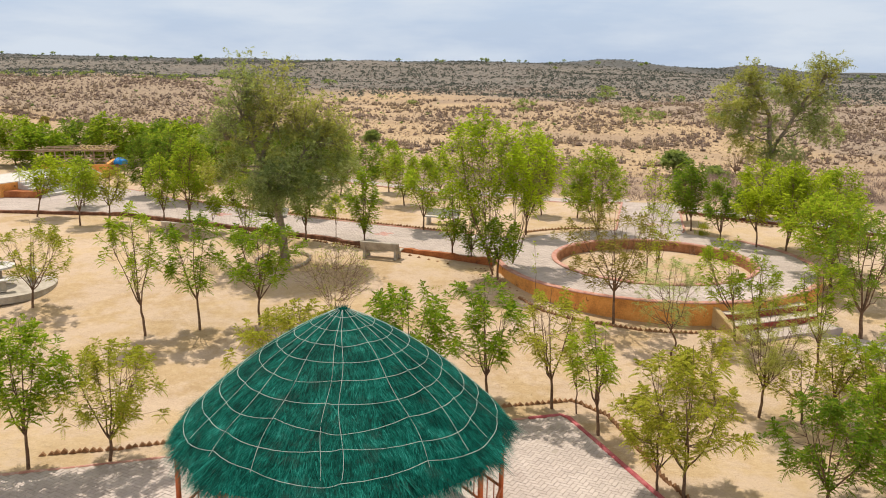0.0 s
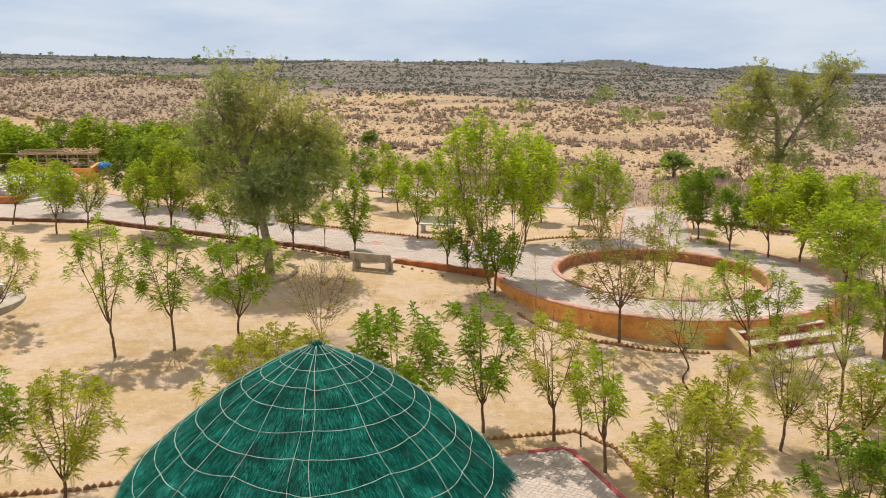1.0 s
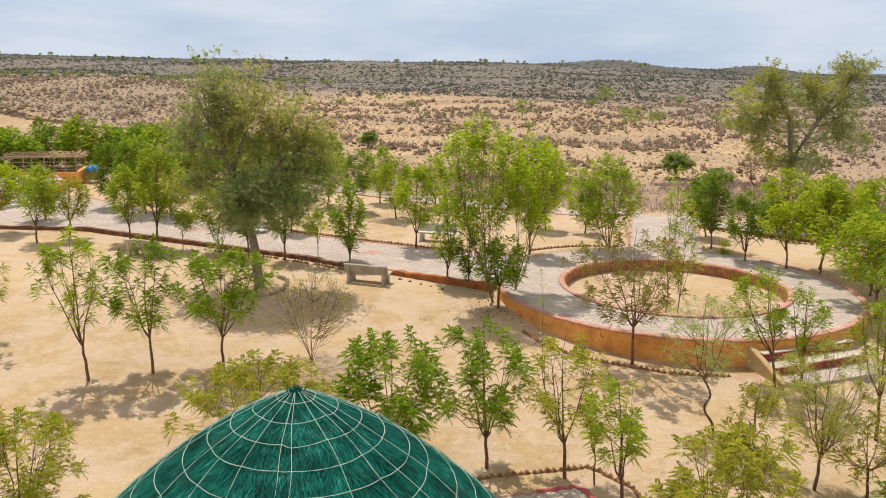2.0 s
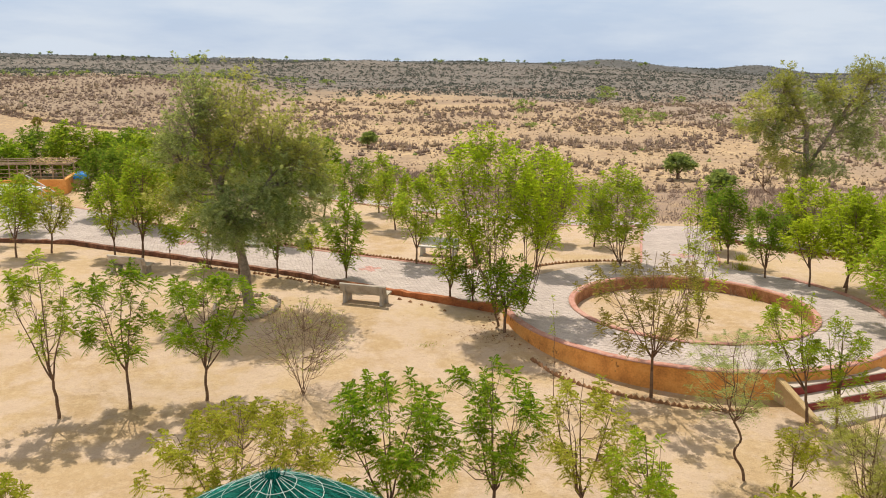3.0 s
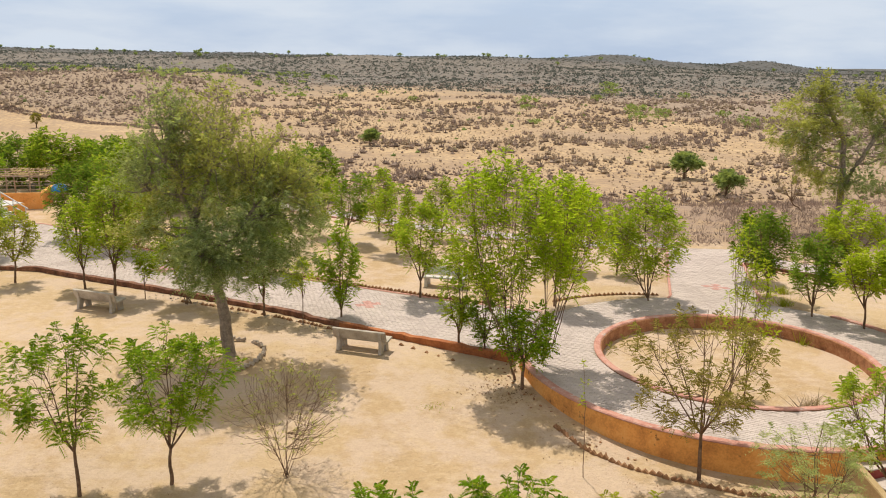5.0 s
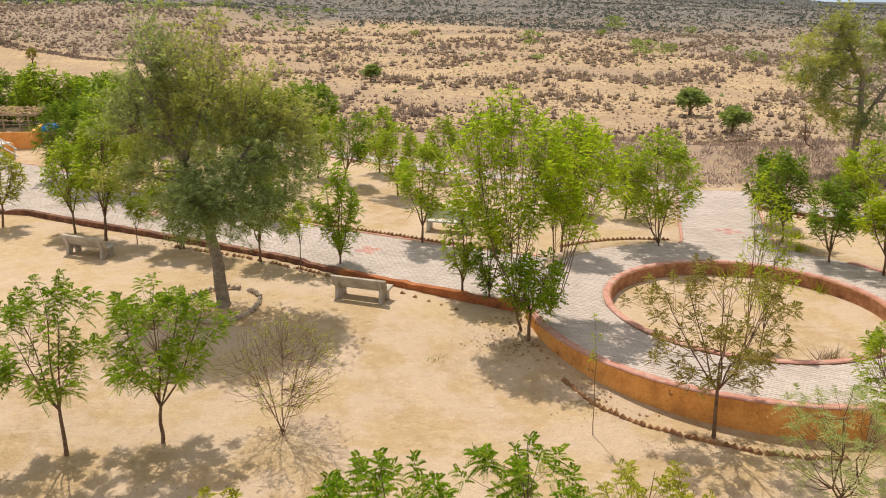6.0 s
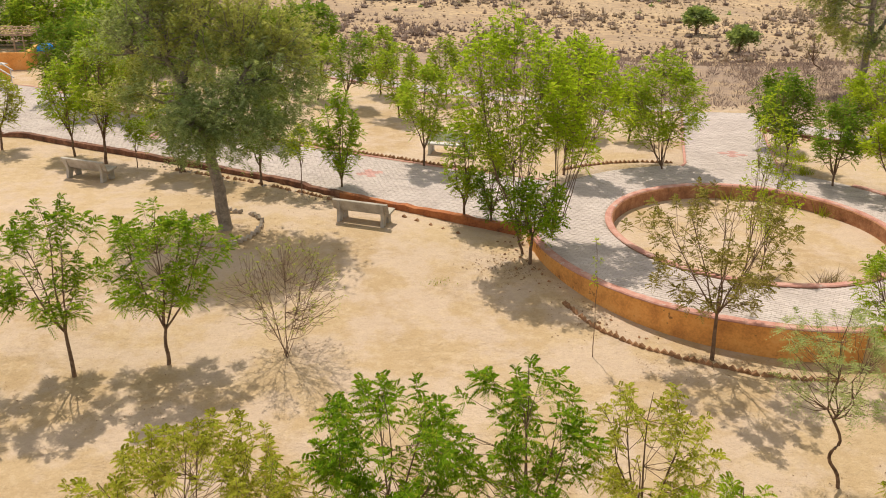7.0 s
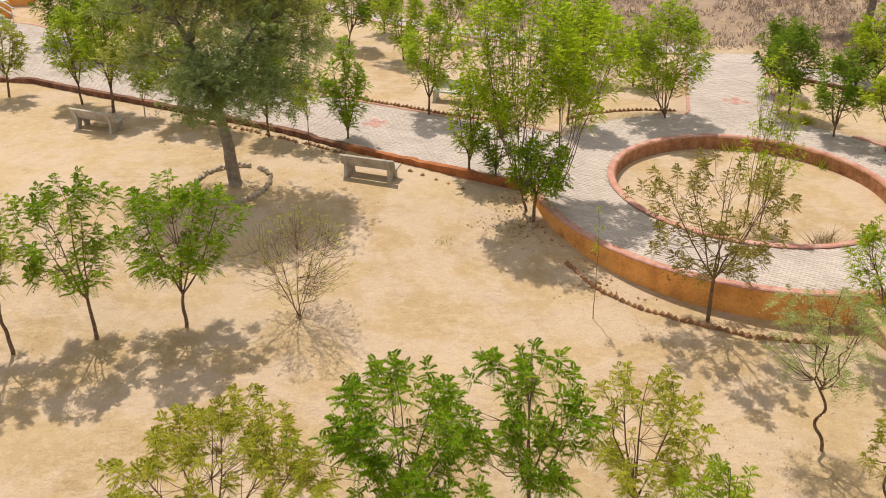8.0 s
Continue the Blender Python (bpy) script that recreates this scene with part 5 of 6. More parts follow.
def round_table(x, y):
    t = thing("garden_table", pose(x, y, ground_z(x, y)), "round concrete garden table on a low round platform", "table")
    for name, r, z0, z1, mat in (("platform", 2.3, -0.1, 0.16, CONCRETE), ("foot", 0.22, 0.2, 0.9, CONCRETE), ("tabletop", 0.75, 0.9, 0.98, MARBLE)):
        bm = bmesh.new()
        bmesh.ops.create_cone(bm, cap_ends=True, segments=40, radius1=r, radius2=r * 0.985, depth=z1 - z0, matrix=Matrix.Translation((0, 0, (z0 + z1) / 2)))
        part(name, bm, mat, t)
    for k in range(4):
        a = radians(35 + 90 * k)
        m = Matrix.Translation((1.35 * math.cos(a), 1.35 * math.sin(a), 0.22)) @ Matrix.Rotation(a + math.pi / 2, 4, "Z")
        part("seat", box_bm(1.0, 0.36, 0.07, m @ Matrix.Translation((0, 0, 0.38)), 0.02), MARBLE, t)
        part("seat_foot", box_bm(0.3, 0.25, 0.38, m, 0.02), CONCRETE, t)


round_table(-18.25, 34.1)


def build_stage():
    """A low stage with pale steps, orange wall and pole railings at the path's end."""
    m = Matrix.Translation((-25.24, 55.12, PAVE)) @ Matrix.Rotation(radians(64), 4, "Z")
    st = thing("stage", m, "low orange-walled stage with pale steps and white handrails", "stage")
    part("base", box_bm(7.6, 3.8, 1.05, Matrix.Translation((1.2, 3.55, -0.2)), 0.02), ORANGE, st, "orange plastered base")
    part("floor", box_bm(7.5, 3.7, 0.05, Matrix.Translation((1.2, 3.55, 0.85)), 0.01), MARBLE, st, "pale stone floor")
    wing = Matrix.Translation((-1.35, -0.48, 0)) @ Matrix.Rotation(radians(-64), 4, "Z")
    part("wing_wall", box_bm(5.2, 1.3, 0.60, wing @ Matrix.Translation((-2.62, 0.62, -0.2)), 0.02), WALL_RED, st, "low reddish orange wing wall")
    for i in range(5):
        part("step", box_bm(4.9, 0.44, 0.87 - 0.17 * i, Matrix.Translation((1.1, 1.43 - 0.42 * i, -0.02)), 0.015), MARBLE, st, "pale stone step")
    for x in (-1.25, 3.45):
        for y, z in ((1.6, 0.84), (0.6, 0.5), (-0.4, 0.15)):
            v, f = tubes([([(x, y, z - 0.1), (x, y, z + 0.4), (x, y, z + 0.88)], [0.025] * 3)], 8)
            piece("rail_post", mesh_of("rail_post", v, f, MARBLE), st)
        for up in (0.5, 0.88):
            v, f = tubes([([(x, 1.9, 0.94 + up), (x, 0.6, 0.5 + up), (x, -0.6, 0.08 + up)], [0.035] * 3)], 8)
            piece("handrail", mesh_of("handrail", v, f, MARBLE), st, label="sloping white handrail")


build_stage()


def build_kiosk():
    """A roofed stall of poles behind an orange parapet."""
    k = thing("pole_kiosk", pose(-27.6, 64.9, 0.80, 0, 0, 12), "stall of bare poles with a thin straw roof and orange parapet", "stall")
    part("parapet", box_bm(4.6, 0.25, 1.0, Matrix.Translation((0, -1.9, 0)), 0.02), ORANGE, k, "orange plastered parapet")
    part("side_wall", box_bm(0.25, 3.6, 1.0, Matrix.Translation((2.18, 0, 0)), 0.02), ORANGE, k, "orange plastered parapet")
    part("floor", box_bm(4.2, 3.6, 0.7, Matrix.Translation((-0.05, 0.05, -0.4)), 0.02), CONCRETE, k)
    for x in (-2.1, -0.7, 0.7, 2.1):
        for y in (-1.7, 1.7):
            v, f = tubes([([(x, y, 0.2), (x + 0.02, y, 1.2), (x, y, 1.95)], [0.05, 0.045, 0.04])], 7)
            piece("pole", mesh_of("pole", v, f, WOOD), k, label="bare grey-brown pole")
    for y in (-1.75, -0.6, 0.6, 1.75):
        v, f = tubes([([(-2.7, y, 1.96), (0, y, 2.00), (2.6, y, 1.94)], [0.035] * 3)], 7)
        piece("beam", mesh_of("beam", v, f, WOOD), k)
    for z in (1.15, 1.4, 1.65):
        v, f = tubes([([(-2.3, -1.72, z), (0, -1.72, z + 0.02), (2.3, -1.72, z)], [0.022] * 3)], 6)
        piece("cross_bar", mesh_of("cross_bar", v, f, WOOD), k)
    rng = np.random.RandomState(31)
    n = 380
    p = np.stack([rng.uniform(-0.2, 2.5, n), rng.uniform(-1.9, 1.9, n), rng.uniform(2.0, 2.1, n)], 1)
    d = np.stack([rng.normal(0, 0.12, n), rng.uniform(-0.5, 0.5, n), rng.normal(0, 0.03, n)], 1)
    tri = np.stack([p - [0.03, 0, 0], p + [0.03, 0, 0], p + d], 1).reshape(-1, 3)
    piece("straw_roof", tri_mesh("straw_roof", tri, STRAW), k, label="thin loose straw roof", kind="stuff")
    v, f = tubes([([(-13.0, -1.6, 2.25), (-5, -1.7, 2.05), (2.7, -1.75, 2.02)], [0.03] * 3)], 7)
    piece("long_pole", mesh_of("long_pole", v, f, WOOD), k, label="long bare pole")


build_kiosk()


def build_canopy():
    """A bulging blue sheet thrown over something beside the stall."""
    c = thing("covered_cart", pose(-24.7, 65.3, ground_z(-24.7, 65.3)) @ Matrix.Scale(0.72, 4), "cart under a bright blue tarpaulin beside the stall", "cart")
    part("body", box_bm(1.3, 0.9, 0.8, Matrix.Translation((0, 0, 0.35)), 0.03), WOOD, c)
    for x in (-0.5, 0.5):
        for y in (-0.36, 0.36):
            part("leg", box_bm(0.07, 0.07, 0.36, Matrix.Translation((x, y, 0))), WOOD, c)
    bm = bmesh.new()
    bmesh.ops.create_uvsphere(bm, u_segments=28, v_segments=14, radius=1.0)
    bmesh.ops.delete(bm, geom=[v for v in bm.verts if v.co.z < -0.25], context="VERTS")
    for v in bm.verts:
        a = math.atan2(v.co.y, v.co.x)
        v.co = Vector((0.72 * v.co.x * (0.98 + 0.05 * math.sin(7 * a)), v.co.y * (0.72 + 0.04 * math.sin(5 * a)), 1.25 + v.co.z * 0.5 + 0.05 * math.sin(6 * a + 3 * v.co.z)))
    part("tarpaulin", bm, CANOPY_BLUE, c, "bright blue tarpaulin")


build_canopy()


# ---- scrub, grass and the far country ----
def clumps(name, xs, ys, size, tall, blades, mat, label, seed, spread=0.5, wide=0.16, sink=0.0):
    """Low bushes, each a small heap of crossed leaf shapes."""
    rng = np.random.RandomState(seed)
    n = len(xs)
    zs = land(xs, ys) - sink
    c = np.repeat(np.stack([xs, ys, zs], 1), blades, 0)
    s = np.repeat(size, blades)
    g = rng.normal(0, 1, (n * blades, 3))
    g /= np.linalg.norm(g, axis=1, keepdims=True)
    g[:, 2] = np.abs(g[:, 2])
    root = c + g * s[:, None] * [spread * 0.5, spread * 0.5, tall * 0.35]
    tip = c + g * s[:, None] * [spread, spread, tall] * rng.uniform(0.7, 1.15, (n * blades, 1)) + rng.normal(0, 0.06, (n * blades, 3)) * s[:, None]
    w = np.cross(g, rng.normal(0, 1, (n * blades, 3)))
    w = w / (np.linalg.norm(w, axis=1, keepdims=True) + 1e-9) * (s * wide)[:, None]
    tri = np.stack([root - w, root + w, tip], 1).reshape(-1, 3)
    return tagged(new(name, tri_mesh(name, tri, mat)), label, "scrub", kind="stuff")


def tussocks(name, xs, ys, size, tall, mat, label, seed, blades=14):
    """Low round bushes: lumpy six-sided mounds with a few twigs standing out of them."""
    rng = np.random.RandomState(seed)
    n = len(xs)
    c = np.stack([xs, ys, land(xs, ys) - 0.08 * size], 1)
    a = np.linspace(0, 2 * np.pi, 6, endpoint=False)[None] + rng.uniform(0, 6, (n, 1))
    v = np.zeros((n, 13, 3))
    for k, (rad, up) in enumerate(((0.26, 0.0), (0.32, 0.36))):
        rr = rad * rng.uniform(0.7, 1.25, (n, 6))
        v[:, k * 6:k * 6 + 6] = np.stack([rr * np.cos(a), rr * np.sin(a), up * tall * rng.uniform(0.7, 1.3, (n, 6))], -1)
    v[:, 12] = np.stack([rng.normal(0, 0.1, n), rng.normal(0, 0.1, n), tall * rng.uniform(0.5, 0.8, n)], -1)
    v = (v * size[:, None, None] + c[:, None]).reshape(-1, 3)
    i = np.arange(6)
    j = (i + 1) % 6
    f0 = np.concatenate([np.stack([i, j, j + 6], 1), np.stack([i, j + 6, i + 6], 1), np.stack([i + 6, j + 6, i * 0 + 12], 1)])
    f = (np.arange(n)[:, None, None] * 13 + f0[None]).reshape(-1, 3)
    g = rng.normal(0, 1, (n * blades, 3))
    g /= np.linalg.norm(g, axis=1, keepdims=True)
    g[:, 2] = np.abs(g[:, 2])
    s, cc = np.repeat(size, blades)[:, None], np.repeat(c, blades, 0)
    root, tip = cc + g * s * [0.22, 0.22, tall * 0.45], cc + g * s * [0.60, 0.60, tall * 1.3]
    w = np.cross(g, rng.normal(0, 1, (n * blades, 3)))
    w = w / (np.linalg.norm(w, axis=1, keepdims=True) + 1e-9) * s * 0.075
    tri = np.stack([root - w, root + w, tip], 1).reshape(-1, 3)
    f = np.concatenate([f, len(v) + np.arange(len(tri)).reshape(-1, 3)])
    return tagged(new(name, mesh_of(name, np.concatenate([v, tri]), f.tolist(), mat)), label, "scrub", kind="stuff")


def scatter(n, y0, y1, seed, spread=0.55, power=1.0, keep=None):
    rng = np.random.RandomState(seed)
    y = y0 + (y1 - y0) * rng.uniform(0, 1, n) ** power
    x = rng.uniform(-1, 1, n) * (spread * y + 10)
    if keep is not None:
        k = keep(x, y, rng)
        x, y = x[k], y[k]
    return x, y, rng


def bare_flat(x, y):
    """The open sand flat on the west of the plain."""
    return (x < -0.30 * y + 10) & (y > 280) & (y + 0.65 * x < 345)


# dry thicket on the slope just outside
x, y, rng = scatter(34000, 55.3, 150, 41, keep=lambda x, y, r: (x > 3 - 0.05 * y) & (y > 56.2 + 0.8 * waves(x, y, 2.5, 40)) & (r.uniform(0, 1, len(x)) < np.exp(-(y - 57) / 30) * np.clip(0.85 + 0.75 * waves(x, y, 5.5, 39), 0.1, 1)) & ~in_poly(x, y, CROSS_POLY) & ~in_poly(x, y, BACK_POLY) & ((x < 30) | (y > 60)))
clumps("dry_scrub", x, y, rng.uniform(0.3, 0.85, len(x)), 0.85, 27, DRY_GREY, "grey-brown dry thicket at the garden's edge", 42, 0.62, 0.024)
x, y, rng = scatter(6500, 95, 330, 43, keep=lambda x, y, r: r.uniform(0, 1, len(x)) < 0.5 + 0.5 * np.sin(x * 0.11) * np.sin(y * 0.07 + x * 0.03))
tussocks("slope_scrub", x, y, 0.5 + 1.1 * rng.uniform(0, 1, len(x)) ** 2, 0.7, DRY_GREY, "grey-brown dry bushes on the slope", 44, 12)
x, y, rng = scatter(30000, 170, 800, 45, power=0.8, keep=lambda x, y, r: ~bare_flat(x, y) & (r.uniform(0, 1, len(x)) < 0.40 + 0.55 * waves(x, y * 0.6, 16, 46) / 0.7))
size, pink = (0.75 + 2.7 * rng.uniform(0, 1, len(x)) ** 3.2) * (1 + y / 1300), rng.uniform(0, 1, len(x)) < 0.58 + 0.35 * waves(x, y, 35, 66)
tussocks("plain_scrub", x[~pink], y[~pink], size[~pink], 0.72, DRY, "dry tan bushes dotted over the sandy plain", 47)
tussocks("plain_scrub", x[pink], y[pink], size[pink], 0.66, DRY_PINK, "pinkish grey-brown bushes dotted over the sandy plain", 67)
x, y, rng = scatter(9000, 120, 620, 48, power=0.9, keep=lambda x, y, r: ~bare_flat(x, y))
tussocks("plain_grass", x, y, rng.uniform(0.35, 0.85, len(x)) * (1 + y / 600), 0.6, DRY_STRAW, "small dry tussocks all over the sandy plain", 49, 5)
x, y, rng = scatter(60000, 425, 600, 64, keep=lambda x, y, r: (x < -0.26 * y) & (np.abs(y + 0.65 * x - 347 + 3 * waves(x, y, 14, 62)) < 5))
clumps("flat_edge_scrub", x, y, rng.uniform(0.9, 2.0, len(x)), 0.6, 14, DRY_GREY, "dark dry hedge along the edge of the sand flat", 65, 0.7, 0.16)
x, y, rng = scatter(21000, 430, 780, 68, keep=lambda x, y, r: (x < -0.25 * y) & (y + 0.65 * x > 360) & (r.uniform(0, 1, len(x)) < 0.6 + 0.5 * waves(x, y, 30, 69)))
tussocks("ridge_scrub", x, y, rng.uniform(1.0, 2.6, len(x)), 0.62, DRY_GREY, "grey-brown dry growth over the long ridge", 70, 8)
x, y, rng = scatter(300, 330, 1000, 50, power=0.8, keep=lambda x, y, r: ~bare_flat(x, y))
tussocks("green_scrub", x, y, rng.uniform(1.6, 4.2, len(x)), 0.6, FAR_TREE, "dark green desert bushes", 51, 12)
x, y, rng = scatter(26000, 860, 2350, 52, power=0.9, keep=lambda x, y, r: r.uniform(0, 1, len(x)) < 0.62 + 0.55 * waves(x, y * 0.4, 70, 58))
clumps("hill_scrub", x, y, 2.0 + 4.8 * rng.uniform(0, 1, len(x)) ** 2, 0.62, 8, HAZE_GREEN, "dark green bushes over the far hills, haze greyed into their colour", 53, 0.7, 0.24)
x, y, rng = scatter(1200, 790, 1350, 56, keep=lambda x, y, r: x < -0.16 * y)
clumps("west_thicket", x, y, rng.uniform(3.5, 8.0, len(x)), 0.55, 22, FAR_TREE, "green thickets behind the brown ridge", 57, 0.7, 0.14)
x, y, rng = scatter(12000, 460, 1100, 58, keep=lambda x, y, r: (x > -0.33 * y) & (y > 930 - 1250 * np.clip(x / y, 0, 0.45)) & (r.uniform(0, 1, len(x)) < 0.55 + 0.45 * waves(x, y, 40, 59) / 0.6))
clumps("plain_thicket", x, y, rng.uniform(1.0, 3.0, len(x)), 0.55, 11, DRY_PINK, "grey-brown thickets where the plain meets the hills", 60, 0.7, 0.2)
x, y, rng = scatter(7000, 800, 2350, 54, power=0.9)
clumps("hill_grass", x, y, rng.uniform(2.0, 4.5, len(x)), 0.45, 8, HILL_DRY, "dry brown growth over the far hills", 55, 0.8, 0.25)


def desert_tree(x, y, h, r, seed, label, mat=None):
    rng = np.random.RandomState(seed)
    t = thing("desert_tree", pose(x, y, ground_z(x, y)), label, "tree", "desert trees")
    lines, ends, ways = tree_plan(rng, h, r, h * 0.42, 0.1 * r, 6, (105 if mat is None else 22) if y < 500 else 26, thick=0.05 * h, fork=h * 0.25)
    v, f = tubes(lines, 5 if y < 500 else 3)
    piece("trunk", mesh_of("trunk", v, f, BARK), t)
    tri = sprays(ends, ways, 7 if y < 500 else 4, (0.22 if y < 500 else 0.34) * h, 3, 0.5, 0.14, 0.2, rng)
    piece("crown", tri_mesh("crown", tri, mat or FAR_TREE), t)


desert_tree(74.7, 287.4, 7.8, 4.8, 61, "spreading green desert tree on the sandy plain")
desert_tree(77.0, 251.6, 6.8, 3.6, 62, "small round green desert tree on the sandy plain")
desert_tree(-33.3, 371.0, 6.4, 3.2, 63, "leaning green desert tree on the sandy plain")
for k, (x, y, h) in enumerate([(150, 850, 8.5), (113, 546, 5.6), (131, 566, 4.6), (218, 841, 6.0), (180, 593, 5.0), (171, 517, 6.0), (53.6, 637, 4.6), (121, 750, 5.4), (-256, 1016, 9.0), (-145, 1068, 8.0), (-63, 817, 4.5), (-32, 732, 4.5), (-94, 773, 4.8), (124.8, 607, 8.0), (56.5, 690, 7.0), (46.7, 506, 4.0), (175.5, 993, 9.0), (144.8, 614, 5.0)]):
    desert_tree(x, y, h, h * 1.15, 660 + k, "low spreading green desert tree where plain meets hills")
desert_tree(-204.0, 440.0, 6.6, 2.6, 64, "lone thin tree on the open sand flat", LEAF["r"])
rng = np.random.RandomState(700)
for k in range(52):
    fx = -0.56 + 1.12 * rng.uniform(0, 1) ** 1.35
    fy = rng.uniform(1750, 2200)
    desert_tree(fx * fy, fy, rng.uniform(4.5, 9.5), rng.uniform(2.5, 6), 800 + k, "flat-topped desert tree on the far hills")


# tufts of grass and small plants
def tuft(x, y, r, h, n, mat, label, seed, name="grass_tuft", z=None):
    rng = np.random.RandomState(seed)
    b = np.stack([rng.normal(0, r * 0.5, n), rng.normal(0, r * 0.5, n), np.full(n, -0.02)], 1)
    t = b + np.stack([rng.normal(0, h * 0.4, n), rng.normal(0, h * 0.4, n), h * rng.uniform(0.5, 1.1, n)], 1)
    w = rng.normal(0, 0.008, (n, 3))
    tri = np.stack([b - w, b + w, t], 1).reshape(-1, 3)
    ob = tagged(new(name, tri_mesh(name, tri, mat)), label, "grass", kind="stuff")
    ob.matrix_basis = pose(x, y, ground_z(x, y) if z is None else z)


tuft(-0.47, 35.24, 0.5, 0.07, 150, LEAF["c"], "patch of thin yellow-green grass in the sand", 71)
for k, (x, y) in enumerate([(5.6, 41.6), (5.9, 42.2), (11.6, 43.0), (12.4, 42.2), (13.0, 41.4), (11.0, 35.3), (10.6, 35.1), (10.1, 42.9)]):
    tuft(x, y, 0.35, 0.55, 70, DRY if k % 3 == 0 else (LEAF["c"] if k % 3 == 1 else DRY_TAN), "small thin plants against the ring's rim", 72 + k, "rim_plant", 0.40)
for k, (x, y) in enumerate([(14.2, 46.8), (13.6, 45.0)]):
    tuft(x, y, 0.3, 0.4, 160, LEAF["c"], "small weeds growing in the sand", 90 + k, "weed")


# ---- edging bricks and stones ----
def brick_mesh(name, sx, sy, sz, mat, seed):
    rng = np.random.RandomState(seed)
    bm = box_bm(sx, sy, sz, Matrix.Translation((0, 0, -sz / 2)))
    for v in bm.verts:
        v.co += Vector(rng.normal(0, 0.006, 3))
    bmesh.ops.bevel(bm, geom=bm.edges[:], offset=0.009, segments=1, affect="EDGES")
    me = bpy.data.meshes.new(name)
    bm.to_mesh(me)
    bm.free()
    me.materials.append(mat)
    return me


BRICKS = [brick_mesh("brick", 0.145, 0.09, 0.145, BRICK, s) for s in range(5)]
STONES = [brick_mesh("stone", 0.17, 0.11, 0.11, STONE, 20 + s) for s in range(5)]


def edging(line, step, label, meshes=BRICKS, name="brick_edging", tilt=45, seed=0, sink=0.0, skip=0.0, piece_name="brick"):
    """Bricks set on their corners, tooth by tooth, along a line."""
    rng = np.random.RandomState(seed)
    p = resample(line, step)
    ed = tagged(new(name), label, "edging", kind="structure")
    for i in range(len(p) - 1):
        if rng.uniform() < skip:
            continue
        w = p[i + 1] - p[i]
        a = math.degrees(math.atan2(w[1], w[0])) + rng.normal(0, 5)
        x, y = p[i] + rng.normal(0, 0.015, 2)
        ob = new(piece_name, meshes[rng.randint(len(meshes))])
        ob.parent = ed
        ob.matrix_basis = Matrix.Translation((x, y, ground_z(x, y) + 0.015 - sink + rng.normal(0, 0.012))) @ Matrix.Rotation(radians(a), 4, "Z") @ Matrix.Rotation(radians(tilt + rng.normal(0, 6)), 4, "Y")


edging([(3.12, 34.1), (3.3, 33.75), (3.75, 32.9), (4.64, 32.15), (5.85, 31.5), (7.36, 30.92), (8.4, 30.75), (9.6, 30.75)], 0.178, "row of bricks set on edge along the ring's wall", seed=1)
edging([(-10.5, 21.1), (-8.8, 21.45), (-7.4, 21.95), (-2.0, 23.6), (2.3, 24.75), (3.4, 24.98), (4.1, 25.15), (5.0, 24.2), (5.35, 22.6), (5.75, 20.4), (6.3, 18.7)], 0.178, "row of bricks set on edge round the paved court", seed=2)
edging([(-16.4, 53.9), (-13.2, 52.0), (-7.1, 48.3), (-3.6, 46.65), (-0.3, 45.1), (1.6, 44.4)], 0.178, "row of bricks set on edge along the far side of the path", seed=3)
edging([(4.3, 44.9), (5.2, 45.5), (6.4, 45.95), (7.6, 46.15), (8.9, 46.1)], 0.178, "row of bricks set on edge behind the ring", seed=4)
edging([(-10.6, 44.35), (-7.6, 43.1), (-4.4, 41.3), (-3.4, 40.55)], 0.19, "sunken row of bricks along the kerb", seed=5, sink=0.02, skip=0.12)
edging([(-1.6, 39.6), (-0.6, 38.9), (0.6, 38.1)], 0.4, "half-buried bricks in the sand", seed=6, sink=0.05, skip=0.35)
edging([(14.0, 51.6), (18.0, 47.9), (24.0, 43.8)], 0.28, "row of bricks along the walk among trees", seed=7)
edging([(-7.30 + 1.2 * math.cos(a), 38.30 + 1.4 * math.sin(a)) for a in np.linspace(0, 2 * math.pi, 30)], 0.19, "ring of pale stones round the big tree", STONES, "stone_ring", 24, 8, -0.060, 0.02, "stone")

def leaf_litter(n, cx, cy, rx, ry, size, label, seed, keep=None):
    """Fallen leaves lying loosely on the sand."""
    rng = np.random.RandomState(seed)
    x, y = cx + rx * rng.normal(0, 0.5, n), cy + ry * rng.normal(0, 0.5, n)
    if keep is not None:
        k = keep(x, y)
        x, y = x[k], y[k]
    c = np.stack([x, y, land(x, y) + 0.012], 1)
    a = rng.uniform(0, 2 * np.pi, len(x))
    s = size * rng.uniform(0.5, 1.4, len(x))
    d, w = np.stack([np.cos(a), np.sin(a), rng.normal(0.1, 0.25, len(x))], 1) * s[:, None], np.stack([-np.sin(a), np.cos(a), rng.normal(0, 0.2, len(x))], 1) * s[:, None] * 0.35
    tri = np.stack([c - w, c + w, c + d], 1).reshape(-1, 3)
    tri[:, 2] = np.maximum(tri[:, 2], land(tri[:, 0], tri[:, 1]) + 0.004)
    tagged(new("leaf_litter", tri_mesh("leaf_litter", tri, LITTER)), label, "leaves", kind="stuff")


off_paving = lambda x, y: np.hypot(x - RING_X, y - RING_Y) > RING_OUT + 0.15
leaf_litter(420, 2.1, 36.2, 1.5, 1.3, 0.06, "brown fallen leaves under the tall trees", 181, off_paving)
leaf_litter(300, 3.6, 33.6, 1.0, 1.6, 0.04, "brown fallen leaves along the ring's wall", 182, off_paving)
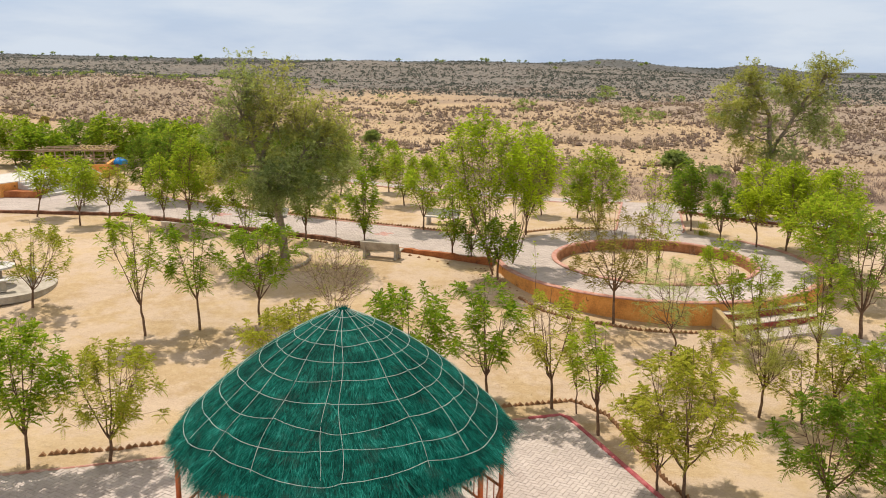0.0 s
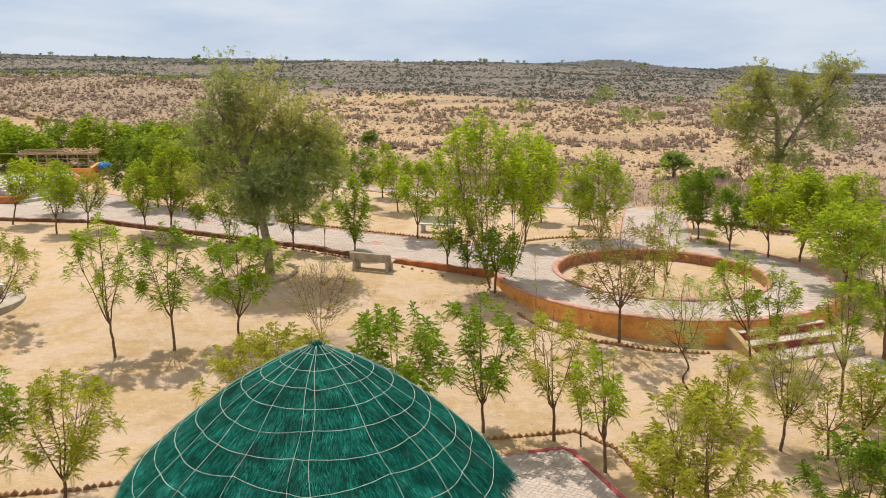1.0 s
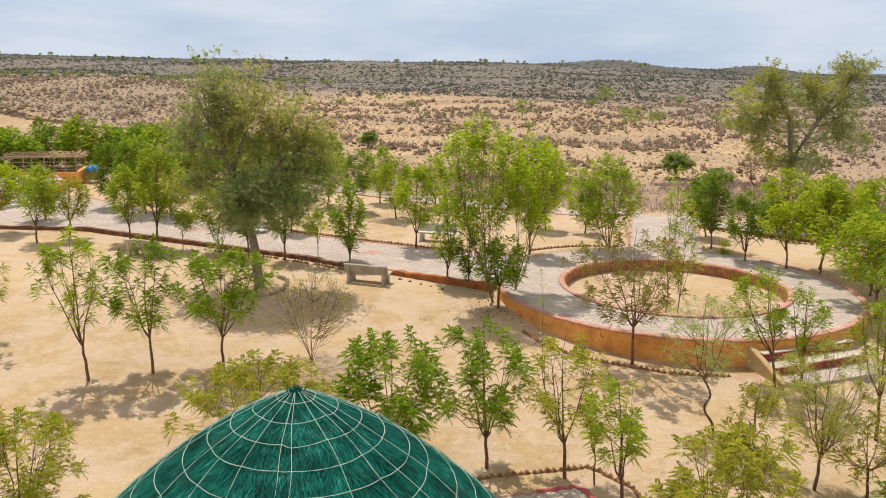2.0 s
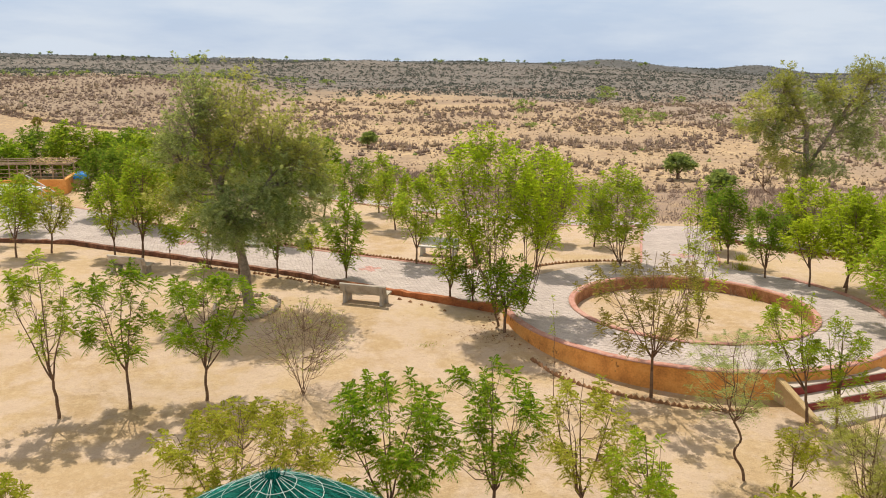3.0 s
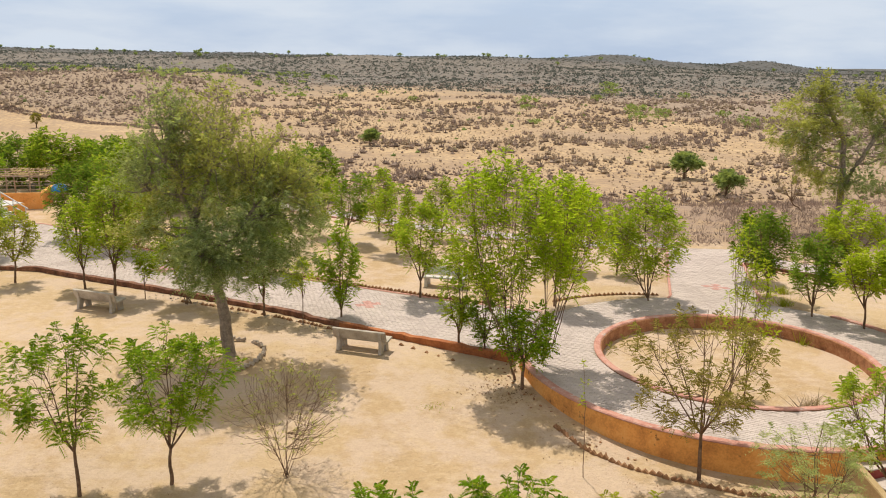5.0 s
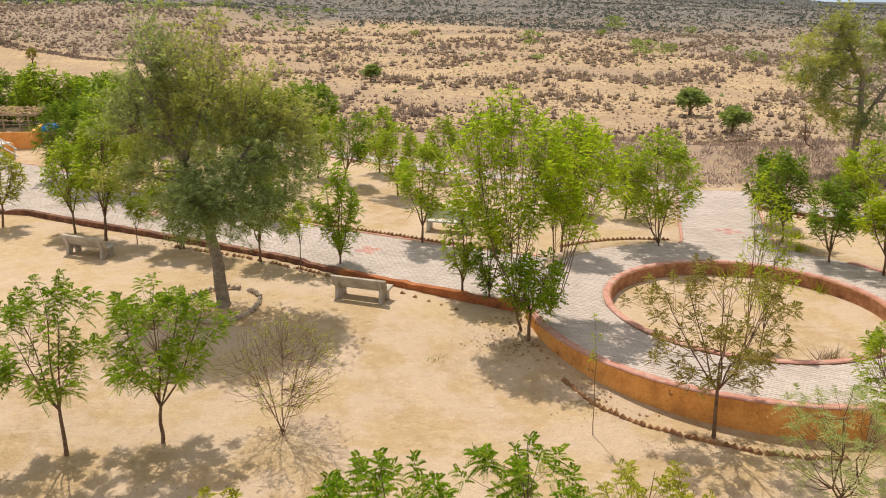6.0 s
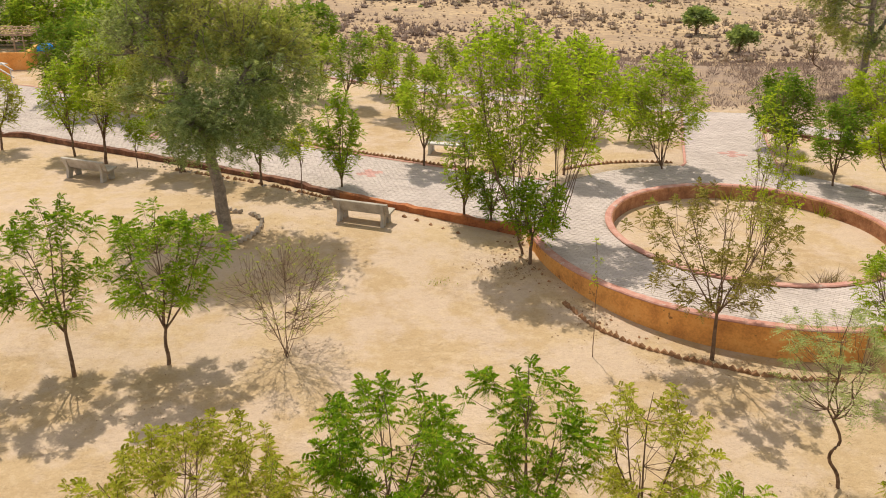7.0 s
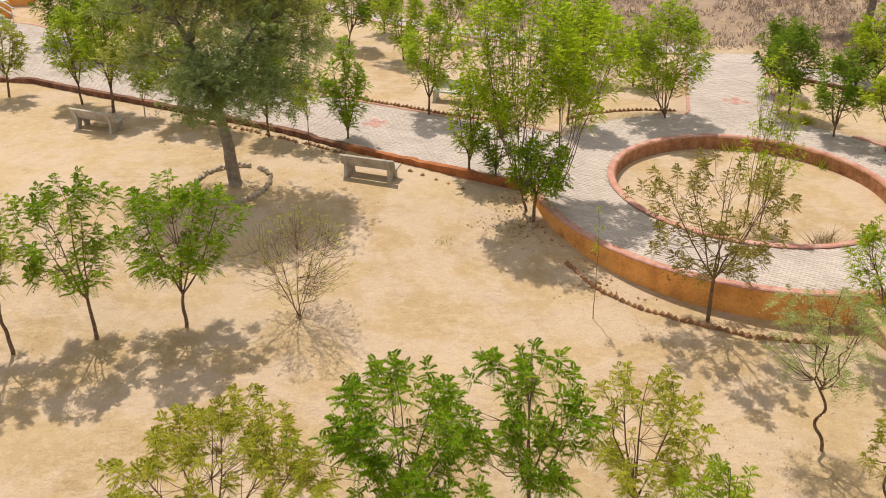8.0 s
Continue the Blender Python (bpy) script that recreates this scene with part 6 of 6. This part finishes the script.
leaf_litter(260, 6.5, 31.2, 2.2, 0.7, 0.035, "brown fallen leaves under the dry tree", 183, off_paving)
leaf_litter(160, -4.0, 31.3, 1.1, 0.8, 0.03, "reddish fallen leaves round the bare shrub", 184)
leaf_litter(520, -6.8, 37.6, 3.2, 1.6, 0.04, "thin fallen leaves under the big tree", 185)
leaf_litter(420, -5.5, 41.3, 4.5, 0.9, 0.05, "dry leaves and crumbs along the kerb", 186, lambda x, y: y < np.interp(x, [-14, -8.6, -3.95, 2.1], [46.7, 44.15, 41.5, 38.5]) - 0.3)
leaf_litter(220, 6.0, 26.0, 5.0, 2.0, 0.04, "scattered dry leaves between the young trees", 187)
leaf_litter(160, -8.0, 29.5, 3.5, 1.4, 0.035, "scattered dry leaves under the young trees", 188)

# litter and clods between the brick row and the ring's wall
rng = np.random.RandomState(78)
for k in range(34):
    g, rr = radians(rng.uniform(183, 236)), rng.uniform(7.4, 8.2)
    x, y = RING_X + rr * math.cos(g), RING_Y + rr * math.sin(g)
    ob = tagged(new("brick_fragment", BRICKS[k % 5]), "broken brick lying in the sand by the wall", "brick", "broken bricks")
    ob.matrix_basis = Matrix.Translation((x, y, ground_z(x, y))) @ Euler(rng.uniform(0, 3, 3)).to_matrix().to_4x4() @ Matrix.Diagonal((*rng.uniform(0.25, 0.6, 3), 1))

# rubble and clods along the kerb
rng = np.random.RandomState(77)
for k in range(46):
    x = rng.uniform(-12.5, -2.5)
    y = np.interp(x, [-14, -8.6, -3.95], [46.7, 44.15, 41.5]) - rng.uniform(0.3, 1.0)
    ob = tagged(new("stone", STONES[k % 5]), "pale loose stone in the sand beside the kerb", "stone", "loose stones")
    ob.matrix_basis = Matrix.Translation((x, y, ground_z(x, y))) @ Euler(rng.uniform(0, 3, 3)).to_matrix().to_4x4() @ Matrix.Diagonal((*rng.uniform(0.3, 0.9, 3), 1))


# ---- pavers ----
def paver_spots(poly_test, box, l, w, turn, bond):
    """Centres and turns of blocks in a bond, over a box, turned about the origin."""
    x0, x1, y0, y1 = box
    c, s = math.cos(radians(turn)), math.sin(radians(turn))
    r = math.hypot(max(abs(x0), abs(x1)), max(abs(y0), abs(y1)))
    spots = []
    if bond == "running":
        j, i = np.meshgrid(np.arange(-int(r / w), int(r / w)), np.arange(-int(r / l), int(r / l)), indexing="ij")
        u, v, t = (i + 0.5 * (j % 2)) * l, j * w, np.zeros(i.shape)
        spots.append((u, v, t))
    else:
        # herringbone of 2 : 1 blocks
        k = int(r / w)
        i, j = np.meshgrid(np.arange(-k, k), np.arange(-k, k), indexing="ij")
        m = (i - j) % 4
        spots.append(((i[m == 0] + 1.0) * w, (j[m == 0] + 0.5) * w, np.zeros((m == 0).sum())))
        spots.append(((i[m == 2] + 0.5) * w, (j[m == 2] + 0.0) * w, np.full((m == 2).sum(), 90.0)))
    u, v, t = (np.concatenate([np.ravel(q[n]) for q in spots]) for n in range(3))
    x, y = u * c - v * s, u * s + v * c
    keep = (x > x0) & (x < x1) & (y > y0) & (y < y1)
    x, y, t = x[keep], y[keep], t[keep]
    keep = poly_test(x, y)
    return x[keep], y[keep], t[keep] + turn


def paver_shape(l, w, h):
    """Five faces: a top with chamfered edges falling to the joint."""
    a, b, c, d = l / 2 - 0.003, w / 2 - 0.003, l / 2 - 0.010, w / 2 - 0.010
    v = np.array([(-c, -d, 0), (c, -d, 0), (c, d, 0), (-c, d, 0), (-a, -b, -h), (a, -b, -h), (a, b, -h), (-a, b, -h)])
    return v, np.array([(0, 1, 2, 3), (4, 5, 1, 0), (5, 6, 2, 1), (6, 7, 3, 2), (7, 4, 0, 3)])


def lay(parent, spots, l, w, z, red=None, single=None, seed=0):
    """All blocks joined as stuff, but those in the given stretch as pieces of their own."""
    rng = np.random.RandomState(seed)
    x, y, t = spots
    v0, f0 = paver_shape(l, w, 0.012)
    dz = rng.normal(0, 0.0025, len(x))
    apart = np.zeros(len(x), bool)
    if single is not None:
        where_single = np.where(single(x, y))[0][:300]
        apart[where_single] = True
        plain, reds = mesh_of("paver", v0, f0.tolist(), PAVER), mesh_of("paver", v0, f0.tolist(), PAVER_RED)
        for i in where_single:
            ob = new("paver", reds if red is not None and bool(red(x[i:i + 1], y[i:i + 1])[0]) else plain)
            ob.parent = parent
            ob.matrix_basis = pose(x[i], y[i], z + dz[i], 0, 0, t[i])
    x, y, t, dz = x[~apart], y[~apart], t[~apart], dz[~apart]
    c, s = np.cos(np.radians(t)), np.sin(np.radians(t))
    vx = v0[None, :, 0] * c[:, None] - v0[None, :, 1] * s[:, None] + x[:, None]
    vy = v0[None, :, 0] * s[:, None] + v0[None, :, 1] * c[:, None] + y[:, None]
    tilt = rng.normal(0, 0.012, (len(x), 2))
    vz = v0[None, :, 2] + z + dz[:, None] + v0[None, :, 0] * tilt[:, :1] + v0[None, :, 1] * tilt[:, 1:]
    v = np.stack([vx, vy, vz], -1).reshape(-1, 3)
    f = (np.arange(len(x))[:, None, None] * 8 + f0[None]).reshape(-1, 4)
    idx = np.repeat(red(x, y).astype(int), 5) if red is not None else None
    piece("pavers", mesh_of("pavers", v, f.tolist(), [PAVER, PAVER_RED], idx), parent, kind="stuff")


def ring_band(x, y):
    r = np.hypot(x - RING_X, y - RING_Y)
    return (r > RING_IN + 0.16) & (r < RING_OUT - 0.2)


def star(x, y, cx, cy, turn, size):
    """A four-armed figure laid in red blocks."""
    c, s = math.cos(radians(turn)), math.sin(radians(turn))
    u, v = np.abs((x - cx) * c + (y - cy) * s), np.abs(-(x - cx) * s + (y - cy) * c)
    return ((u < size) & (v < size * 0.30)) | ((v < size) & (u < size * 0.30))


def path_red(x, y):
    return star(x, y, -3.15, 43.95, 18, 0.55) | star(x, y, -12.9, 48.9, 18, 0.6) | star(x, y, 11.6, 47.6, 70, 0.5)


off_ring = lambda x, y: np.hypot(x - RING_X, y - RING_Y) > RING_OUT - 0.2
inside = lambda poly, gap: (lambda x, y: in_poly(x, y, poly) & (edge_distance(x, y, poly) > gap))
lay(path, paver_spots(lambda x, y: inside(PATH_POLY, 0.16)(x, y) & off_ring(x, y), (-34, 5, 37, 64), 0.22, 0.125, -27, "running"), 0.22, 0.125, PAVE, path_red, lambda x, y: (x > -2.0) & (x < 1.6) & (y < 42.2), 1)
lay(ring_paving, paver_spots(ring_band, (1.5, 17, 31.5, 46.5), 0.22, 0.125, -27, "running"), 0.22, 0.125, PAVE, None, lambda x, y: (y < 34.2) & (x > 3.5) & (x < 8.5), 2)
lay(cross_path, paver_spots(lambda x, y: inside(CROSS_POLY, 0.10)(x, y) & off_ring(x, y), (8, 16, 42, 57), 0.22, 0.125, -27, "running"), 0.22, 0.125, PAVE - 0.004, path_red, None, 3)
lay(back_path, paver_spots(inside(BACK_POLY, 0.10), (-15, 13, 54, 69), 0.22, 0.125, -27, "running"), 0.22, 0.125, PAVE - 0.008, None, None, 4)
lay(east_path, paver_spots(inside(EAST_POLY, 0.10), (13, 30, 40, 56), 0.22, 0.125, -27, "running"), 0.22, 0.125, PAVE - 0.012, None, None, 5)
lay(plaza, paver_spots(inside(PLAZA_POLY, 0.10), (-16, 9, 8.5, 25), 0.25, 0.125, 16.6 + 45, "herringbone"), 0.25, 0.125, -0.62, None, lambda x, y: (x > 1.9) & (y > 19.4), 6)
lay(step_path, paver_spots(inside(STEP_PATH_POLY, 0.05), (12, 22, 22, 33), 0.26, 0.155, 18, "running"), 0.26, 0.155, -0.27, None, None, 7)
